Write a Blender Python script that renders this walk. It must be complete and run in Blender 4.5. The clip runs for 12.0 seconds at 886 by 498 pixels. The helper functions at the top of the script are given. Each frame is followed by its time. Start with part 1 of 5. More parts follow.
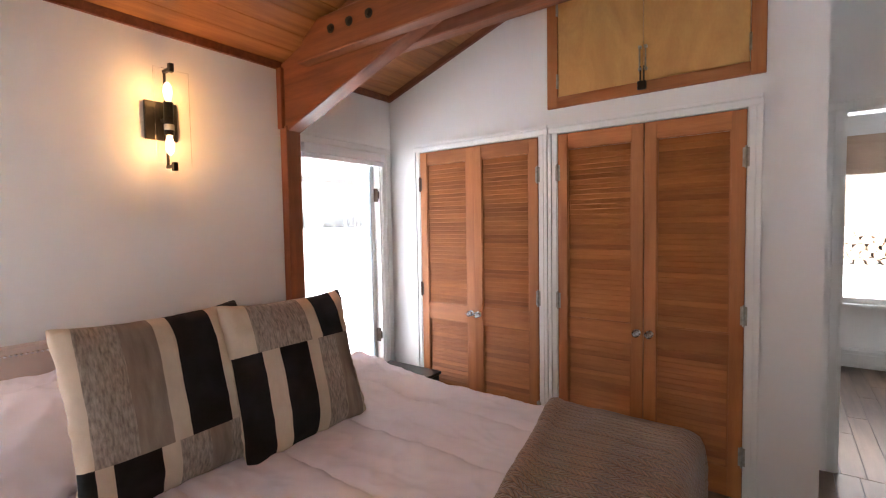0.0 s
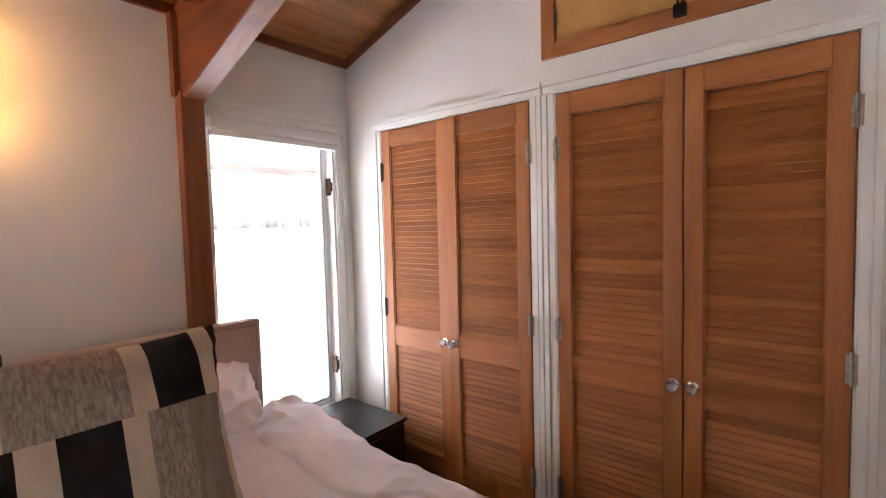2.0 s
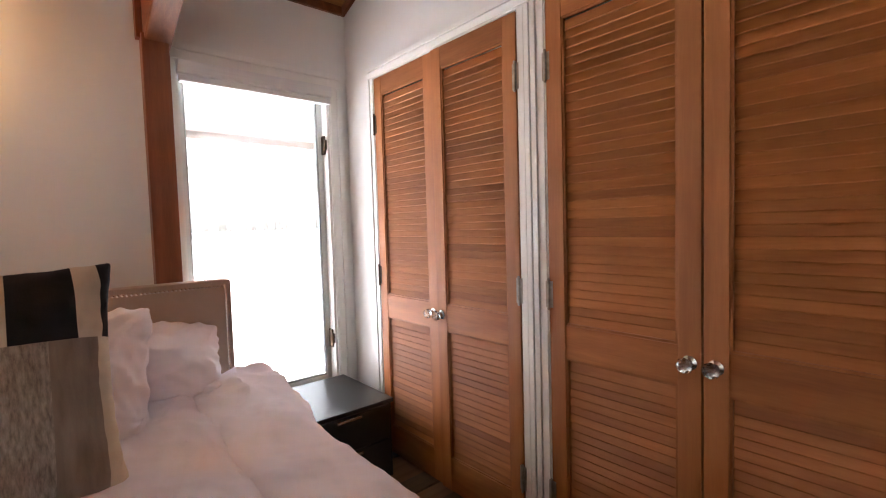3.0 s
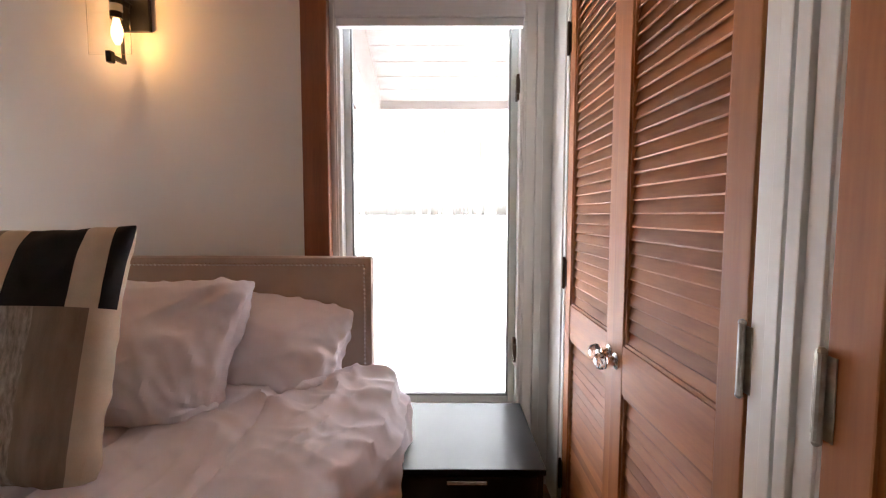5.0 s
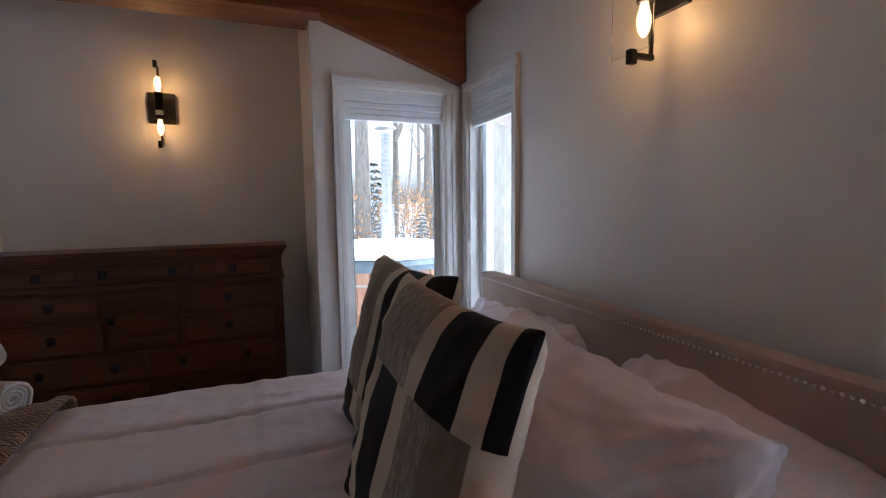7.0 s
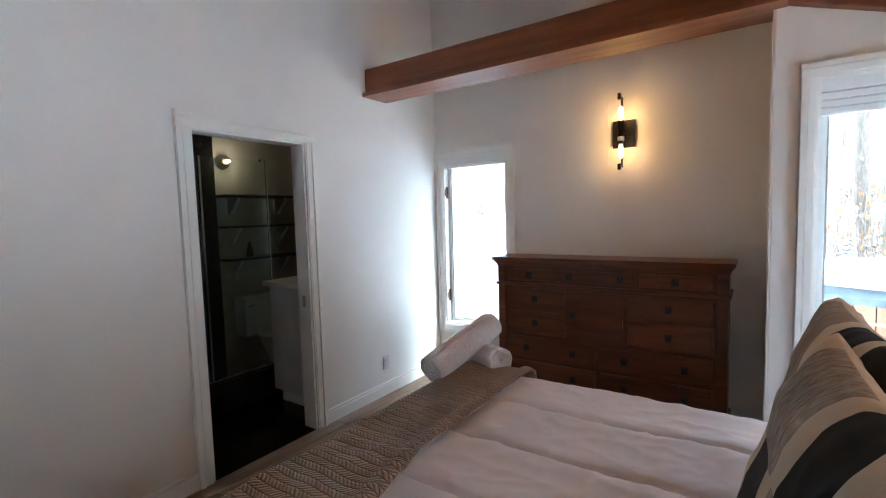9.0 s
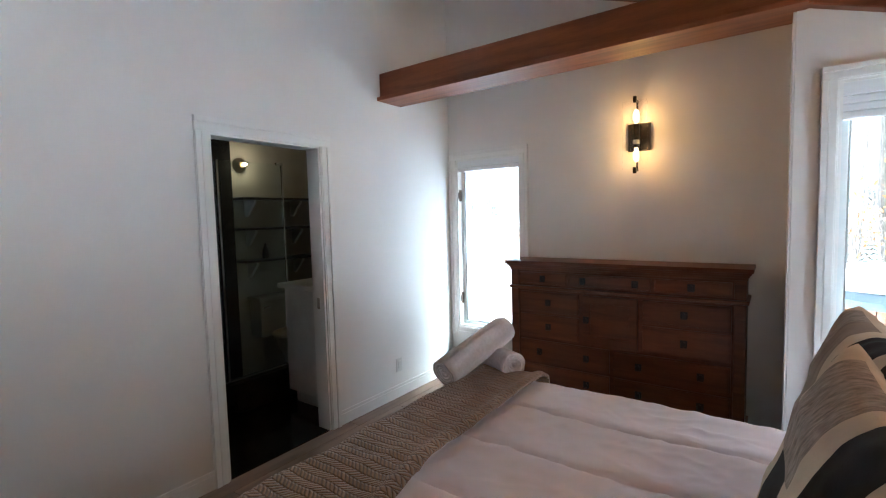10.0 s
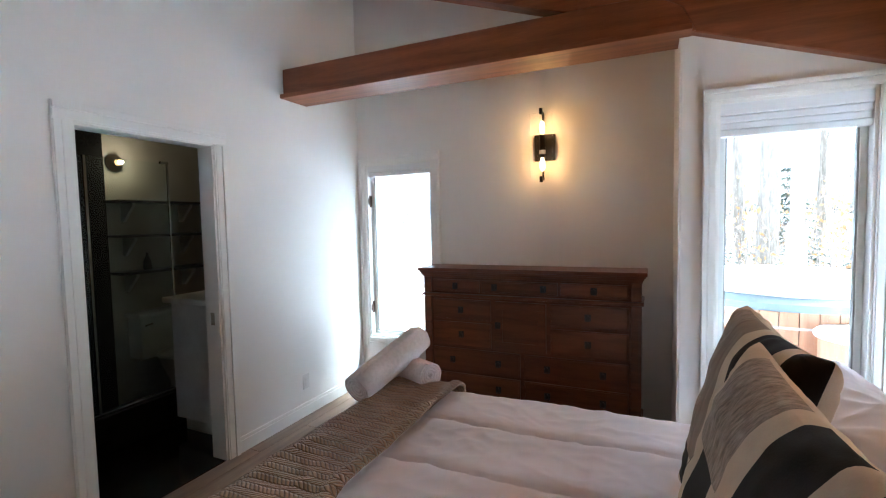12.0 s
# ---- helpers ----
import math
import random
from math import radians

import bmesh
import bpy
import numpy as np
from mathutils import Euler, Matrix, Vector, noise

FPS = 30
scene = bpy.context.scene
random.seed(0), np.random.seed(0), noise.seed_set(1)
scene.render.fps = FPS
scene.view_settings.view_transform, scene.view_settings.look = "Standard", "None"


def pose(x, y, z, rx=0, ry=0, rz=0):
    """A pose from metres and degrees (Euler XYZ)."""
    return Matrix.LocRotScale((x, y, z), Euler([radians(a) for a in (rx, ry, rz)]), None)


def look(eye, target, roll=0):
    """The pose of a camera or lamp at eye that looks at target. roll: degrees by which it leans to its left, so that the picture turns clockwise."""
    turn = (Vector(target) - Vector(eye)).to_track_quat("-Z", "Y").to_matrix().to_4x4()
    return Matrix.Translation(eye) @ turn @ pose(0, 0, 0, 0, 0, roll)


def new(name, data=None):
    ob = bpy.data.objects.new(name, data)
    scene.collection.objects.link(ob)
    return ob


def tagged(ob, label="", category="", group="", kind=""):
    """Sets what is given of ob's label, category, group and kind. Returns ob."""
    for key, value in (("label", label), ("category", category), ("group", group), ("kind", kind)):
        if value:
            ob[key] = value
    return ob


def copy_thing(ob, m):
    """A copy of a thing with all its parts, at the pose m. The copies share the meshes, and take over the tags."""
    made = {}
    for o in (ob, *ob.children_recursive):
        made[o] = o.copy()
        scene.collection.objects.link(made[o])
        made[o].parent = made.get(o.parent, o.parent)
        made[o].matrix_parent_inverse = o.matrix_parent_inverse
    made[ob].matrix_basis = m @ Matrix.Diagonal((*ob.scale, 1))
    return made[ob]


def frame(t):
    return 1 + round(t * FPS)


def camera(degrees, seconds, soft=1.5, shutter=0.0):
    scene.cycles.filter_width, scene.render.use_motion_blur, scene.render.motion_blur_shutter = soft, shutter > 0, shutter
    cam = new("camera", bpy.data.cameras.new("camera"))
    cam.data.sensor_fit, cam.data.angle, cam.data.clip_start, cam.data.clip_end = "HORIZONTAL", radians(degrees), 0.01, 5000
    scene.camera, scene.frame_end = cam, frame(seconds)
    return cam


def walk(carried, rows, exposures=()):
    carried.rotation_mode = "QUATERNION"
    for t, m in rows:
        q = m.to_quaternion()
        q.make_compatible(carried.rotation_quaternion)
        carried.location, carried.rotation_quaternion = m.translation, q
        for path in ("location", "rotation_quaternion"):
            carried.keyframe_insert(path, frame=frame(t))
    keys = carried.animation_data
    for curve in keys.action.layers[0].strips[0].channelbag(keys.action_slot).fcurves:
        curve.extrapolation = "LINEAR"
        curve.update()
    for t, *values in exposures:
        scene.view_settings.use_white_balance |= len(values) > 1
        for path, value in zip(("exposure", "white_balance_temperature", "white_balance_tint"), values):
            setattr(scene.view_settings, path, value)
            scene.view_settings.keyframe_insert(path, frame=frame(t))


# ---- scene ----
cam = camera(88.0, 12.0, soft=1.15)
PATH = [
    (0, (-2.892, -2.672, 1.522), (-1.285, -1.485, 1.419), -1.0),
    (0.5, (-2.698, -2.617, 1.514), (-1.096, -1.425, 1.415), -1.0),
    (1, (-2.472, -2.559, 1.524), (-0.873, -1.361, 1.431), -1.1),
    (1.5, (-2.249, -2.494, 1.53), (-0.67, -1.271, 1.432), -1.2),
    (2, (-2.001, -2.425, 1.527), (-0.455, -1.161, 1.415), -1.5),
    (2.5, (-1.729, -2.427, 1.342), (-0.247, -1.089, 1.239), -1.8),
    (3.1, (-1.35, -2.55, 1.28), (-0.11, -1.005, 1.175), -1.6),
    (3.6, (-0.93, -2.58, 1.235), (0.05, -0.845, 1.12), -1.2),
    (4.0, (-0.62, -2.45, 1.215), (0.11, -0.6, 1.1), -0.9),
    (4.5, (-0.544, -2.218, 1.206), (-0.022, -0.292, 1.083), -0.7),
    (5, (-0.461, -2.014, 1.226), (-0.471, -0.02, 1.078), 0.1),
    (5.5, (-0.439, -1.78, 1.265), (-0.945, 0.145, 1.076), -0.1),
    (6, (-0.508, -1.586, 1.311), (-1.389, 0.196, 1.091), -0.2),
    (6.5, (-0.566, -1.334, 1.351), (-1.975, 0.07, 1.143), -0.4),
    (7, (-0.653, -1.22, 1.412), (-2.507, -0.495, 1.213), -0.7),
    (7.5, (-0.661, -1.125, 1.46), (-2.646, -1.294, 1.279), -1.2),
    (9.5, (-0.594, -0.976, 1.505), (-2.215, -2.139, 1.36), -1.6),
    (10, (-0.596, -0.979, 1.514), (-2.21, -2.152, 1.373), -1.5),
    (10.5, (-0.622, -0.984, 1.516), (-2.282, -2.091, 1.376), -1.4),
    (11, (-0.631, -1.016, 1.514), (-2.384, -1.97, 1.388), -1.3),
    (11.5, (-0.635, -1.038, 1.508), (-2.431, -1.91, 1.39), -1.4),
    (12, (-0.66, -1.061, 1.509), (-2.478, -1.887, 1.39), -1.2),
]
walk(cam, [(t, look(eye, target, roll)) for t, eye, target, roll in PATH], [(0.0, 3.88, 5900, 9), (2.5, 3.8, 6200, 10), (4.5, 3.6, 6350, 10), (6.0, 2.92, 5950, 7), (7.0, 2.45, 5150, 4), (7.6, 3.15, 5200, 2), (9.5, 3.58, 5120, -4), (12.0, 3.72, 5120, -4)])

# ---- world and light ----
world = bpy.data.worlds.new("sky")
scene.world = world
world.use_nodes = True
wn, wl = world.node_tree.nodes, world.node_tree.links
sky = wn.new("ShaderNodeTexSky")
sky.sky_type, sky.sun_disc = "NISHITA", False
sky.sun_elevation, sky.sun_rotation = radians(60), radians(-27)
sky.air_density, sky.dust_density = 1.0, 6.0
soft_sky = wn.new("ShaderNodeHueSaturation")
soft_sky.inputs["Saturation"].default_value = 0.35
wl.new(sky.outputs[0], soft_sky.inputs["Color"])
wl.new(soft_sky.outputs[0], wn["Background"].inputs[0])
wn["Background"].inputs[1].default_value = 0.115


def lamp(name, kind, m, energy, color, **extra):
    d = bpy.data.lights.new(name, kind)
    d.energy, d.color = energy, color
    for k, v in extra.items():
        if k == "size":
            d.shape, d.size, d.size_y = "RECTANGLE", v[0], v[1]
        elif k == "angle":
            d.angle = v
        elif k == "radius":
            d.shadow_soft_size = v
    ob = new(name, d)
    ob.matrix_world = m
    return tagged(ob, kind="structure")


lamp("overcast_sun", "SUN", look((0, 0, 20), (2.6, -5.0, 10)), 2.2, (1, 0.97, 0.93), angle=radians(25))


# ---- materials ----
def nodes_of(name):
    m = bpy.data.materials.new(name)
    m.use_nodes = True
    n, l = m.node_tree.nodes, m.node_tree.links
    return m, n, l, n["Principled BSDF"]


def surface(name, c1, c2=None, rough=0.6, metal=0.0, scale=6.0, stretch=(1, 1, 1), fine=80.0, bump=0.1, depth=0.004,
            detail=5.0, island=False, varied=0.0, sheen=0.0, distort=0.0):
    """Two-scale noise colour with fine relief."""
    m, n, l, p = nodes_of(name)
    c2 = c2 or tuple(0.8 * c for c in c1)
    co = n.new("ShaderNodeTexCoord")
    mp = n.new("ShaderNodeMapping")
    mp.inputs["Scale"].default_value = stretch
    l.new(co.outputs["Object"], mp.inputs["Vector"])
    vec = mp.outputs[0]
    if varied:
        info = n.new("ShaderNodeObjectInfo")
        add = n.new("ShaderNodeVectorMath")
        add.operation = "MULTIPLY_ADD"
        comb = n.new("ShaderNodeCombineXYZ")
        for i in range(3):
            l.new(info.outputs["Random"], comb.inputs[i])
        add.inputs[1].default_value = (37, 61, 53)
        l.new(comb.outputs[0], add.inputs[0])
        l.new(vec, add.inputs[2])
        vec = add.outputs[0]
    a = n.new("ShaderNodeTexNoise")
    a.inputs["Scale"].default_value, a.inputs["Detail"].default_value, a.inputs["Distortion"].default_value = scale, detail, distort
    l.new(vec, a.inputs["Vector"])
    b = n.new("ShaderNodeTexNoise")
    b.inputs["Scale"].default_value, b.inputs["Detail"].default_value = fine, 3
    l.new(vec, b.inputs["Vector"])
    mx = n.new("ShaderNodeMath")
    mx.operation = "MULTIPLY_ADD"
    mx.inputs[1].default_value = 0.3
    l.new(b.outputs[0], mx.inputs[0])
    l.new(a.outputs[0], mx.inputs[2])
    r = n.new("ShaderNodeValToRGB")
    r.color_ramp.elements[0].position, r.color_ramp.elements[1].position = 0.42, 0.88
    r.color_ramp.elements[0].color, r.color_ramp.elements[1].color = (*c2, 1), (*c1, 1)
    l.new(mx.outputs[0], r.inputs[0])
    out = r.outputs[0]
    if varied or island:
        hs = n.new("ShaderNodeHueSaturation")
        mr = n.new("ShaderNodeMapRange")
        v = varied or 0.3
        mr.inputs["To Min"].default_value, mr.inputs["To Max"].default_value = 1 - v, 1 + v
        if island:
            g = n.new("ShaderNodeNewGeometry")
            l.new(g.outputs["Random Per Island"], mr.inputs["Value"])
        else:
            l.new(info.outputs["Random"], mr.inputs["Value"])
        l.new(mr.outputs[0], hs.inputs["Value"])
        l.new(out, hs.inputs["Color"])
        out = hs.outputs[0]
    l.new(out, p.inputs["Base Color"])
    p.inputs["Roughness"].default_value, p.inputs["Metallic"].default_value = rough, metal
    if sheen:
        p.inputs["Sheen Weight"].default_value = sheen
    if bump:
        bp = n.new("ShaderNodeBump")
        bp.inputs["Strength"].default_value, bp.inputs["Distance"].default_value = bump, depth
        l.new(mx.outputs[0], bp.inputs["Height"])
        l.new(bp.outputs[0], p.inputs["Normal"])
    return m


def glass(name, tint=(1, 1, 1), rough=0.0, ior=1.45):
    m, n, l, p = nodes_of(name)
    p.inputs["Base Color"].default_value = (*tint, 1)
    p.inputs["Roughness"].default_value, p.inputs["IOR"].default_value = rough, ior
    p.inputs["Transmission Weight"].default_value = 1
    return m


def glow(name, color, strength):
    m, n, l, p = nodes_of(name)
    p.inputs["Base Color"].default_value = (*color, 1)
    p.inputs["Emission Color"].default_value = (*color, 1)
    p.inputs["Emission Strength"].default_value = strength
    return m


def herringbone(name, c1, c2):
    """Knitted zigzag relief, in metres of the object's own space."""
    m, n, l, p = nodes_of(name)
    co = n.new("ShaderNodeTexCoord")
    sep = n.new("ShaderNodeSeparateXYZ")
    l.new(co.outputs["UV"], sep.inputs[0])

    def op(kind, a, b=None):
        k = n.new("ShaderNodeMath")
        k.operation = kind
        for i, v in enumerate((a, b)):
            if v is None:
                continue
            if isinstance(v, (int, float)):
                k.inputs[i].default_value = v
            else:
                l.new(v, k.inputs[i])
        return k.outputs[0]
    zig = op("PINGPONG", sep.outputs[0], 0.034)
    run = op("ADD", op("MULTIPLY", zig, 0.9), sep.outputs[1])
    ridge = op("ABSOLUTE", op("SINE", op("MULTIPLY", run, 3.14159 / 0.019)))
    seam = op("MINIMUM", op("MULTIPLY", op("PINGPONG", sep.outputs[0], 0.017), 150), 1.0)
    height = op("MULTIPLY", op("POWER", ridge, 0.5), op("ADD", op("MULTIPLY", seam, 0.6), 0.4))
    nz = n.new("ShaderNodeTexNoise")
    nz.inputs["Scale"].default_value, nz.inputs["Detail"].default_value = 5, 6
    l.new(co.outputs["Object"], nz.inputs["Vector"])
    # Base colour follows the height too: groove shade is painted between the ridges.
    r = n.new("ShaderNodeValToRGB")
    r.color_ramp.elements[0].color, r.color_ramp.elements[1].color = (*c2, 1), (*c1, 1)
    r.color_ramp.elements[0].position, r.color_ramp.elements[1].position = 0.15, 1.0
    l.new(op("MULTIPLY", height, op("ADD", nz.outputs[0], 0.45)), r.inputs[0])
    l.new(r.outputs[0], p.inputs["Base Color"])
    p.inputs["Roughness"].default_value = 0.85
    p.inputs["Sheen Weight"].default_value = 0.3
    bp = n.new("ShaderNodeBump")
    bp.inputs["Strength"].default_value, bp.inputs["Distance"].default_value = 0.9, 0.008
    l.new(height, bp.inputs["Height"])
    l.new(bp.outputs[0], p.inputs["Normal"])
    return m


PAINT = surface("wall_paint", (0.80, 0.785, 0.755), (0.76, 0.745, 0.715), rough=0.42, scale=1.3, fine=140, bump=0.06, depth=0.002)
TRIM = surface("white_trim_paint", (0.82, 0.81, 0.78), (0.76, 0.75, 0.72), rough=0.35, scale=3, fine=60, bump=0.05, depth=0.001)
CEDAR = surface("ceiling_cedar", (0.46, 0.19, 0.06), (0.27, 0.095, 0.028), rough=0.38, scale=2.2, stretch=(0.5, 9, 9), fine=30, bump=0.12, island=True, distort=0.6)
BEAMWOOD = surface("beam_wood", (0.28, 0.088, 0.03), (0.14, 0.04, 0.014), rough=0.5, scale=2.0, stretch=(8, 0.6, 8), fine=25, bump=0.15, distort=0.8)
POSTWOOD = surface("post_wood", (0.30, 0.095, 0.035), (0.17, 0.05, 0.018), rough=0.4, scale=2.0, stretch=(9, 9, 0.6), fine=25, bump=0.12)
DOORWOOD = surface("louver_wood", (0.46, 0.165, 0.042), (0.30, 0.096, 0.022), rough=0.58, scale=2.4, stretch=(8, 0.7, 8), fine=24, bump=0.08, varied=0.17, distort=0.5)
STILEWOOD = surface("stile_wood", (0.45, 0.165, 0.044), (0.32, 0.105, 0.027), rough=0.58, scale=2.4, stretch=(8, 8, 0.5), fine=24, bump=0.08, varied=0.1)
PLYWOOD = surface("cabinet_plywood", (0.62, 0.34, 0.11), (0.50, 0.25, 0.075), rough=0.42, scale=3, stretch=(2, 2, 1), fine=40, bump=0.04, distort=1.5)
DRESSER = surface("dresser_wood", (0.165, 0.05, 0.019), (0.07, 0.021, 0.008), rough=0.36, scale=2.5, stretch=(8, 0.8, 7), fine=30, bump=0.1, varied=0.14, distort=0.8)
IRON = surface("dark_iron", (0.05, 0.05, 0.055), rough=0.4, metal=0.8, scale=20, bump=0.1)
BLACKMETAL = surface("black_metal", (0.022, 0.02, 0.02), rough=0.38, metal=0.4, scale=20, bump=0.03)
CHROME = surface("brushed_chrome", (0.72, 0.71, 0.69), (0.6, 0.6, 0.58), rough=0.18, metal=1, scale=30, bump=0.02)
BRASSY = surface("aged_hinge_steel", (0.45, 0.42, 0.37), (0.3, 0.27, 0.22), rough=0.35, metal=0.9, scale=40, bump=0.1)
BRONZE = surface("bronze_hinge", (0.10, 0.06, 0.04), rough=0.45, metal=0.8, scale=40, bump=0.1)
LINEN = surface("white_bed_linen", (0.85, 0.80, 0.855), (0.81, 0.76, 0.815), rough=0.85, scale=9, fine=220, bump=0.25, depth=0.0025, sheen=0.2)
TOWEL = surface("towel_terry", (0.80, 0.75, 0.77), (0.68, 0.63, 0.65), rough=0.95, scale=60, fine=420, bump=0.6, depth=0.004, sheen=0.3)
UPHOLSTERY = surface("headboard_fabric", (0.50, 0.385, 0.315), (0.41, 0.31, 0.25), rough=0.9, scale=5, fine=500, bump=0.25, depth=0.001, sheen=0.2)
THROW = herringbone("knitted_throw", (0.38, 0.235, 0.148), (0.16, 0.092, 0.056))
CREAM = surface("kilim_cream", (0.68, 0.57, 0.44), (0.56, 0.45, 0.33), rough=0.95, scale=7, stretch=(2, 1, 1), fine=260, bump=0.5, depth=0.003)
KBLACK = surface("kilim_black", (0.016, 0.014, 0.017), (0.008, 0.007, 0.009), rough=0.95, scale=12, fine=260, bump=0.5, depth=0.003)
KGREY = surface("kilim_grey", (0.48, 0.40, 0.325), (0.19, 0.155, 0.125), rough=0.95, scale=34, stretch=(4, 1, 1), fine=180, bump=0.6, depth=0.004)
KTAUPE = surface("kilim_taupe", (0.33, 0.26, 0.205), (0.22, 0.17, 0.13), rough=0.95, scale=8, stretch=(5, 1, 1), fine=220, bump=0.5, depth=0.003)
LACQUER = surface("black_lacquer", (0.02, 0.02, 0.022), rough=0.3, scale=8, bump=0.03)
OAKFLOOR = surface("wood_floor", (0.24, 0.15, 0.095), (0.13, 0.08, 0.05), rough=0.28, scale=2.5, stretch=(0.8, 8, 8), fine=30, bump=0.06, varied=0.25)
BLACKTILE = surface("black_tile", (0.02, 0.021, 0.022), (0.012, 0.012, 0.013), rough=0.15, scale=4, bump=0.03)
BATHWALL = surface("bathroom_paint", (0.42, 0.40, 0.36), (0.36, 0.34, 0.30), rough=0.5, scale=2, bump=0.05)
CERAMIC = surface("white_ceramic", (0.78, 0.78, 0.76), (0.74, 0.74, 0.72), rough=0.12, scale=3, bump=0.0)
BLIND = surface("roller_blind", (0.78, 0.78, 0.79), (0.72, 0.72, 0.73), rough=0.7, scale=3, stretch=(1, 1, 30), fine=300, bump=0.1)
WINFRAME = surface("window_frame_vinyl", (0.74, 0.76, 0.74), (0.66, 0.69, 0.68), rough=0.35, scale=4, bump=0.03)
SNOW = surface("snow", (0.86, 0.88, 0.91), (0.76, 0.79, 0.84), rough=0.8, scale=1.2, fine=30, bump=0.5, depth=0.05)
BARK = surface("bark", (0.30, 0.26, 0.22), (0.15, 0.13, 0.11), rough=0.9, scale=5, stretch=(5, 5, 1), fine=40, bump=0.7, depth=0.02)
PALEBARK = surface("beech_bark", (0.42, 0.39, 0.33), (0.27, 0.25, 0.21), rough=0.8, scale=3, stretch=(2, 2, 1), fine=30, bump=0.3, depth=0.01)
NEEDLES = surface("fir_needles", (0.10, 0.12, 0.085), (0.06, 0.075, 0.055), rough=0.8, scale=6, bump=0.2)
BEECHLEAF = surface("dry_leaves", (0.52, 0.30, 0.14), (0.36, 0.19, 0.08), rough=0.8, scale=5, bump=0.1)
SOFFIT = surface("pale_soffit", (0.19, 0.15, 0.13), (0.13, 0.10, 0.085), rough=0.7, scale=3, stretch=(0.6, 8, 8), fine=25, bump=0.15, island=True)
TUBWOOD = surface("tub_cedar", (0.46, 0.25, 0.15), (0.33, 0.17, 0.10), rough=0.6, scale=3, stretch=(6, 6, 0.6), fine=30, bump=0.15, island=True)
TUBCOVER = surface("tub_cover_vinyl", (0.13, 0.17, 0.20), rough=0.5, scale=8, bump=0.1)
STEEL = surface("flue_steel", (0.5, 0.5, 0.5), (0.32, 0.32, 0.32), rough=0.35, metal=0.9, scale=10, stretch=(1, 1, 4), bump=0.1)
FENCEWOOD = surface("fence_cedar", (0.50, 0.36, 0.25), (0.36, 0.25, 0.16), rough=0.8, scale=3, stretch=(8, 8, 0.6), fine=25, bump=0.2, varied=0.15)
LOGWOOD = surface("firewood", (0.46, 0.33, 0.22), (0.26, 0.17, 0.11), rough=0.9, scale=6, fine=40, bump=0.4, varied=0.35)


def thin_veil(name, color, cover):
    """A fine veil: partly see-through, partly lit through from outdoors."""
    m, n, l, p = nodes_of(name)
    n.remove(p)
    clear, veil, mix = n.new("ShaderNodeBsdfTransparent"), n.new("ShaderNodeBsdfTranslucent"), n.new("ShaderNodeMixShader")
    veil.inputs["Color"].default_value = (*color, 1)
    mix.inputs[0].default_value = cover
    l.new(clear.outputs[0], mix.inputs[1])
    l.new(veil.outputs[0], mix.inputs[2])
    l.new(mix.outputs[0], n["Material Output"].inputs["Surface"])
    return m


NETTING = thin_veil("insect_netting", (0.66, 0.69, 0.71), 0.06)
# Added veil that whitens the bed window's view as haze, not a net.
HAZE = thin_veil("window_haze", (0.78, 0.80, 0.81), 0.03)
PANE = glass("window_glass", (1, 1, 1), ior=1.06)
SCREEN = glass("fogged_window_glass", (0.97, 0.98, 1), ior=1.06)
CLEAR = glass("clear_sconce_glass", (1, 1, 1), ior=1.3)
SHOWERGLASS = glass("shower_glass", (0.86, 0.92, 0.90), ior=1.45)
KNOBGLASS = glass("faceted_knob_glass", (0.96, 0.97, 0.97), ior=1.5)
BULB = glow("warm_filament", (1.0, 0.62, 0.25), 6)
BULBGLASS = glow("warm_bulb_glass", (1.0, 0.54, 0.19), 0.75)
WHITEPLASTIC = surface("white_plastic", (0.78, 0.77, 0.74), rough=0.35, scale=5, bump=0)
SEAL = surface("gasket", (0.35, 0.37, 0.37), rough=0.6, scale=10, bump=0)
SIDING = surface("cedar_siding", (0.35, 0.2, 0.12), (0.25, 0.13, 0.07), rough=0.7, scale=3, stretch=(0.6, 8, 8), bump=0.2)


# ---- mesh helpers ----
def box(bm, x0, x1, y0, y1, z0, z1, bevel=0.0, mat=0):
    made = bmesh.ops.create_cube(bm, size=1)["verts"]
    for v in made:
        v.co = Vector(((x0 + x1) / 2 + v.co.x * (x1 - x0), (y0 + y1) / 2 + v.co.y * (y1 - y0), (z0 + z1) / 2 + v.co.z * (z1 - z0)))
    for f in {f for v in made for f in v.link_faces}:
        f.material_index = mat
    if bevel:
        bmesh.ops.bevel(bm, geom=list({e for v in made for e in v.link_edges}), offset=bevel, segments=2, affect="EDGES", profile=0.6)
    return bm


def rod(bm, a, b, r0, r1=None, n=12, caps=True):
    """A tapered round bar from a to b."""
    a, b = Vector(a), Vector(b)
    d = b - a
    m = Matrix.Translation((a + b) / 2) @ d.to_track_quat("Z", "Y").to_matrix().to_4x4()
    bmesh.ops.create_cone(bm, cap_ends=caps, segments=n, radius1=r0, radius2=r0 if r1 is None else r1, depth=d.length, matrix=m)
    return bm


def ball(bm, c, r, sx=1, sy=1, sz=1, n=12):
    bmesh.ops.create_uvsphere(bm, u_segments=n, v_segments=max(6, n // 2 + 2), radius=r, matrix=Matrix.Translation(c) @ Matrix.Diagonal((sx, sy, sz, 1)))
    return bm


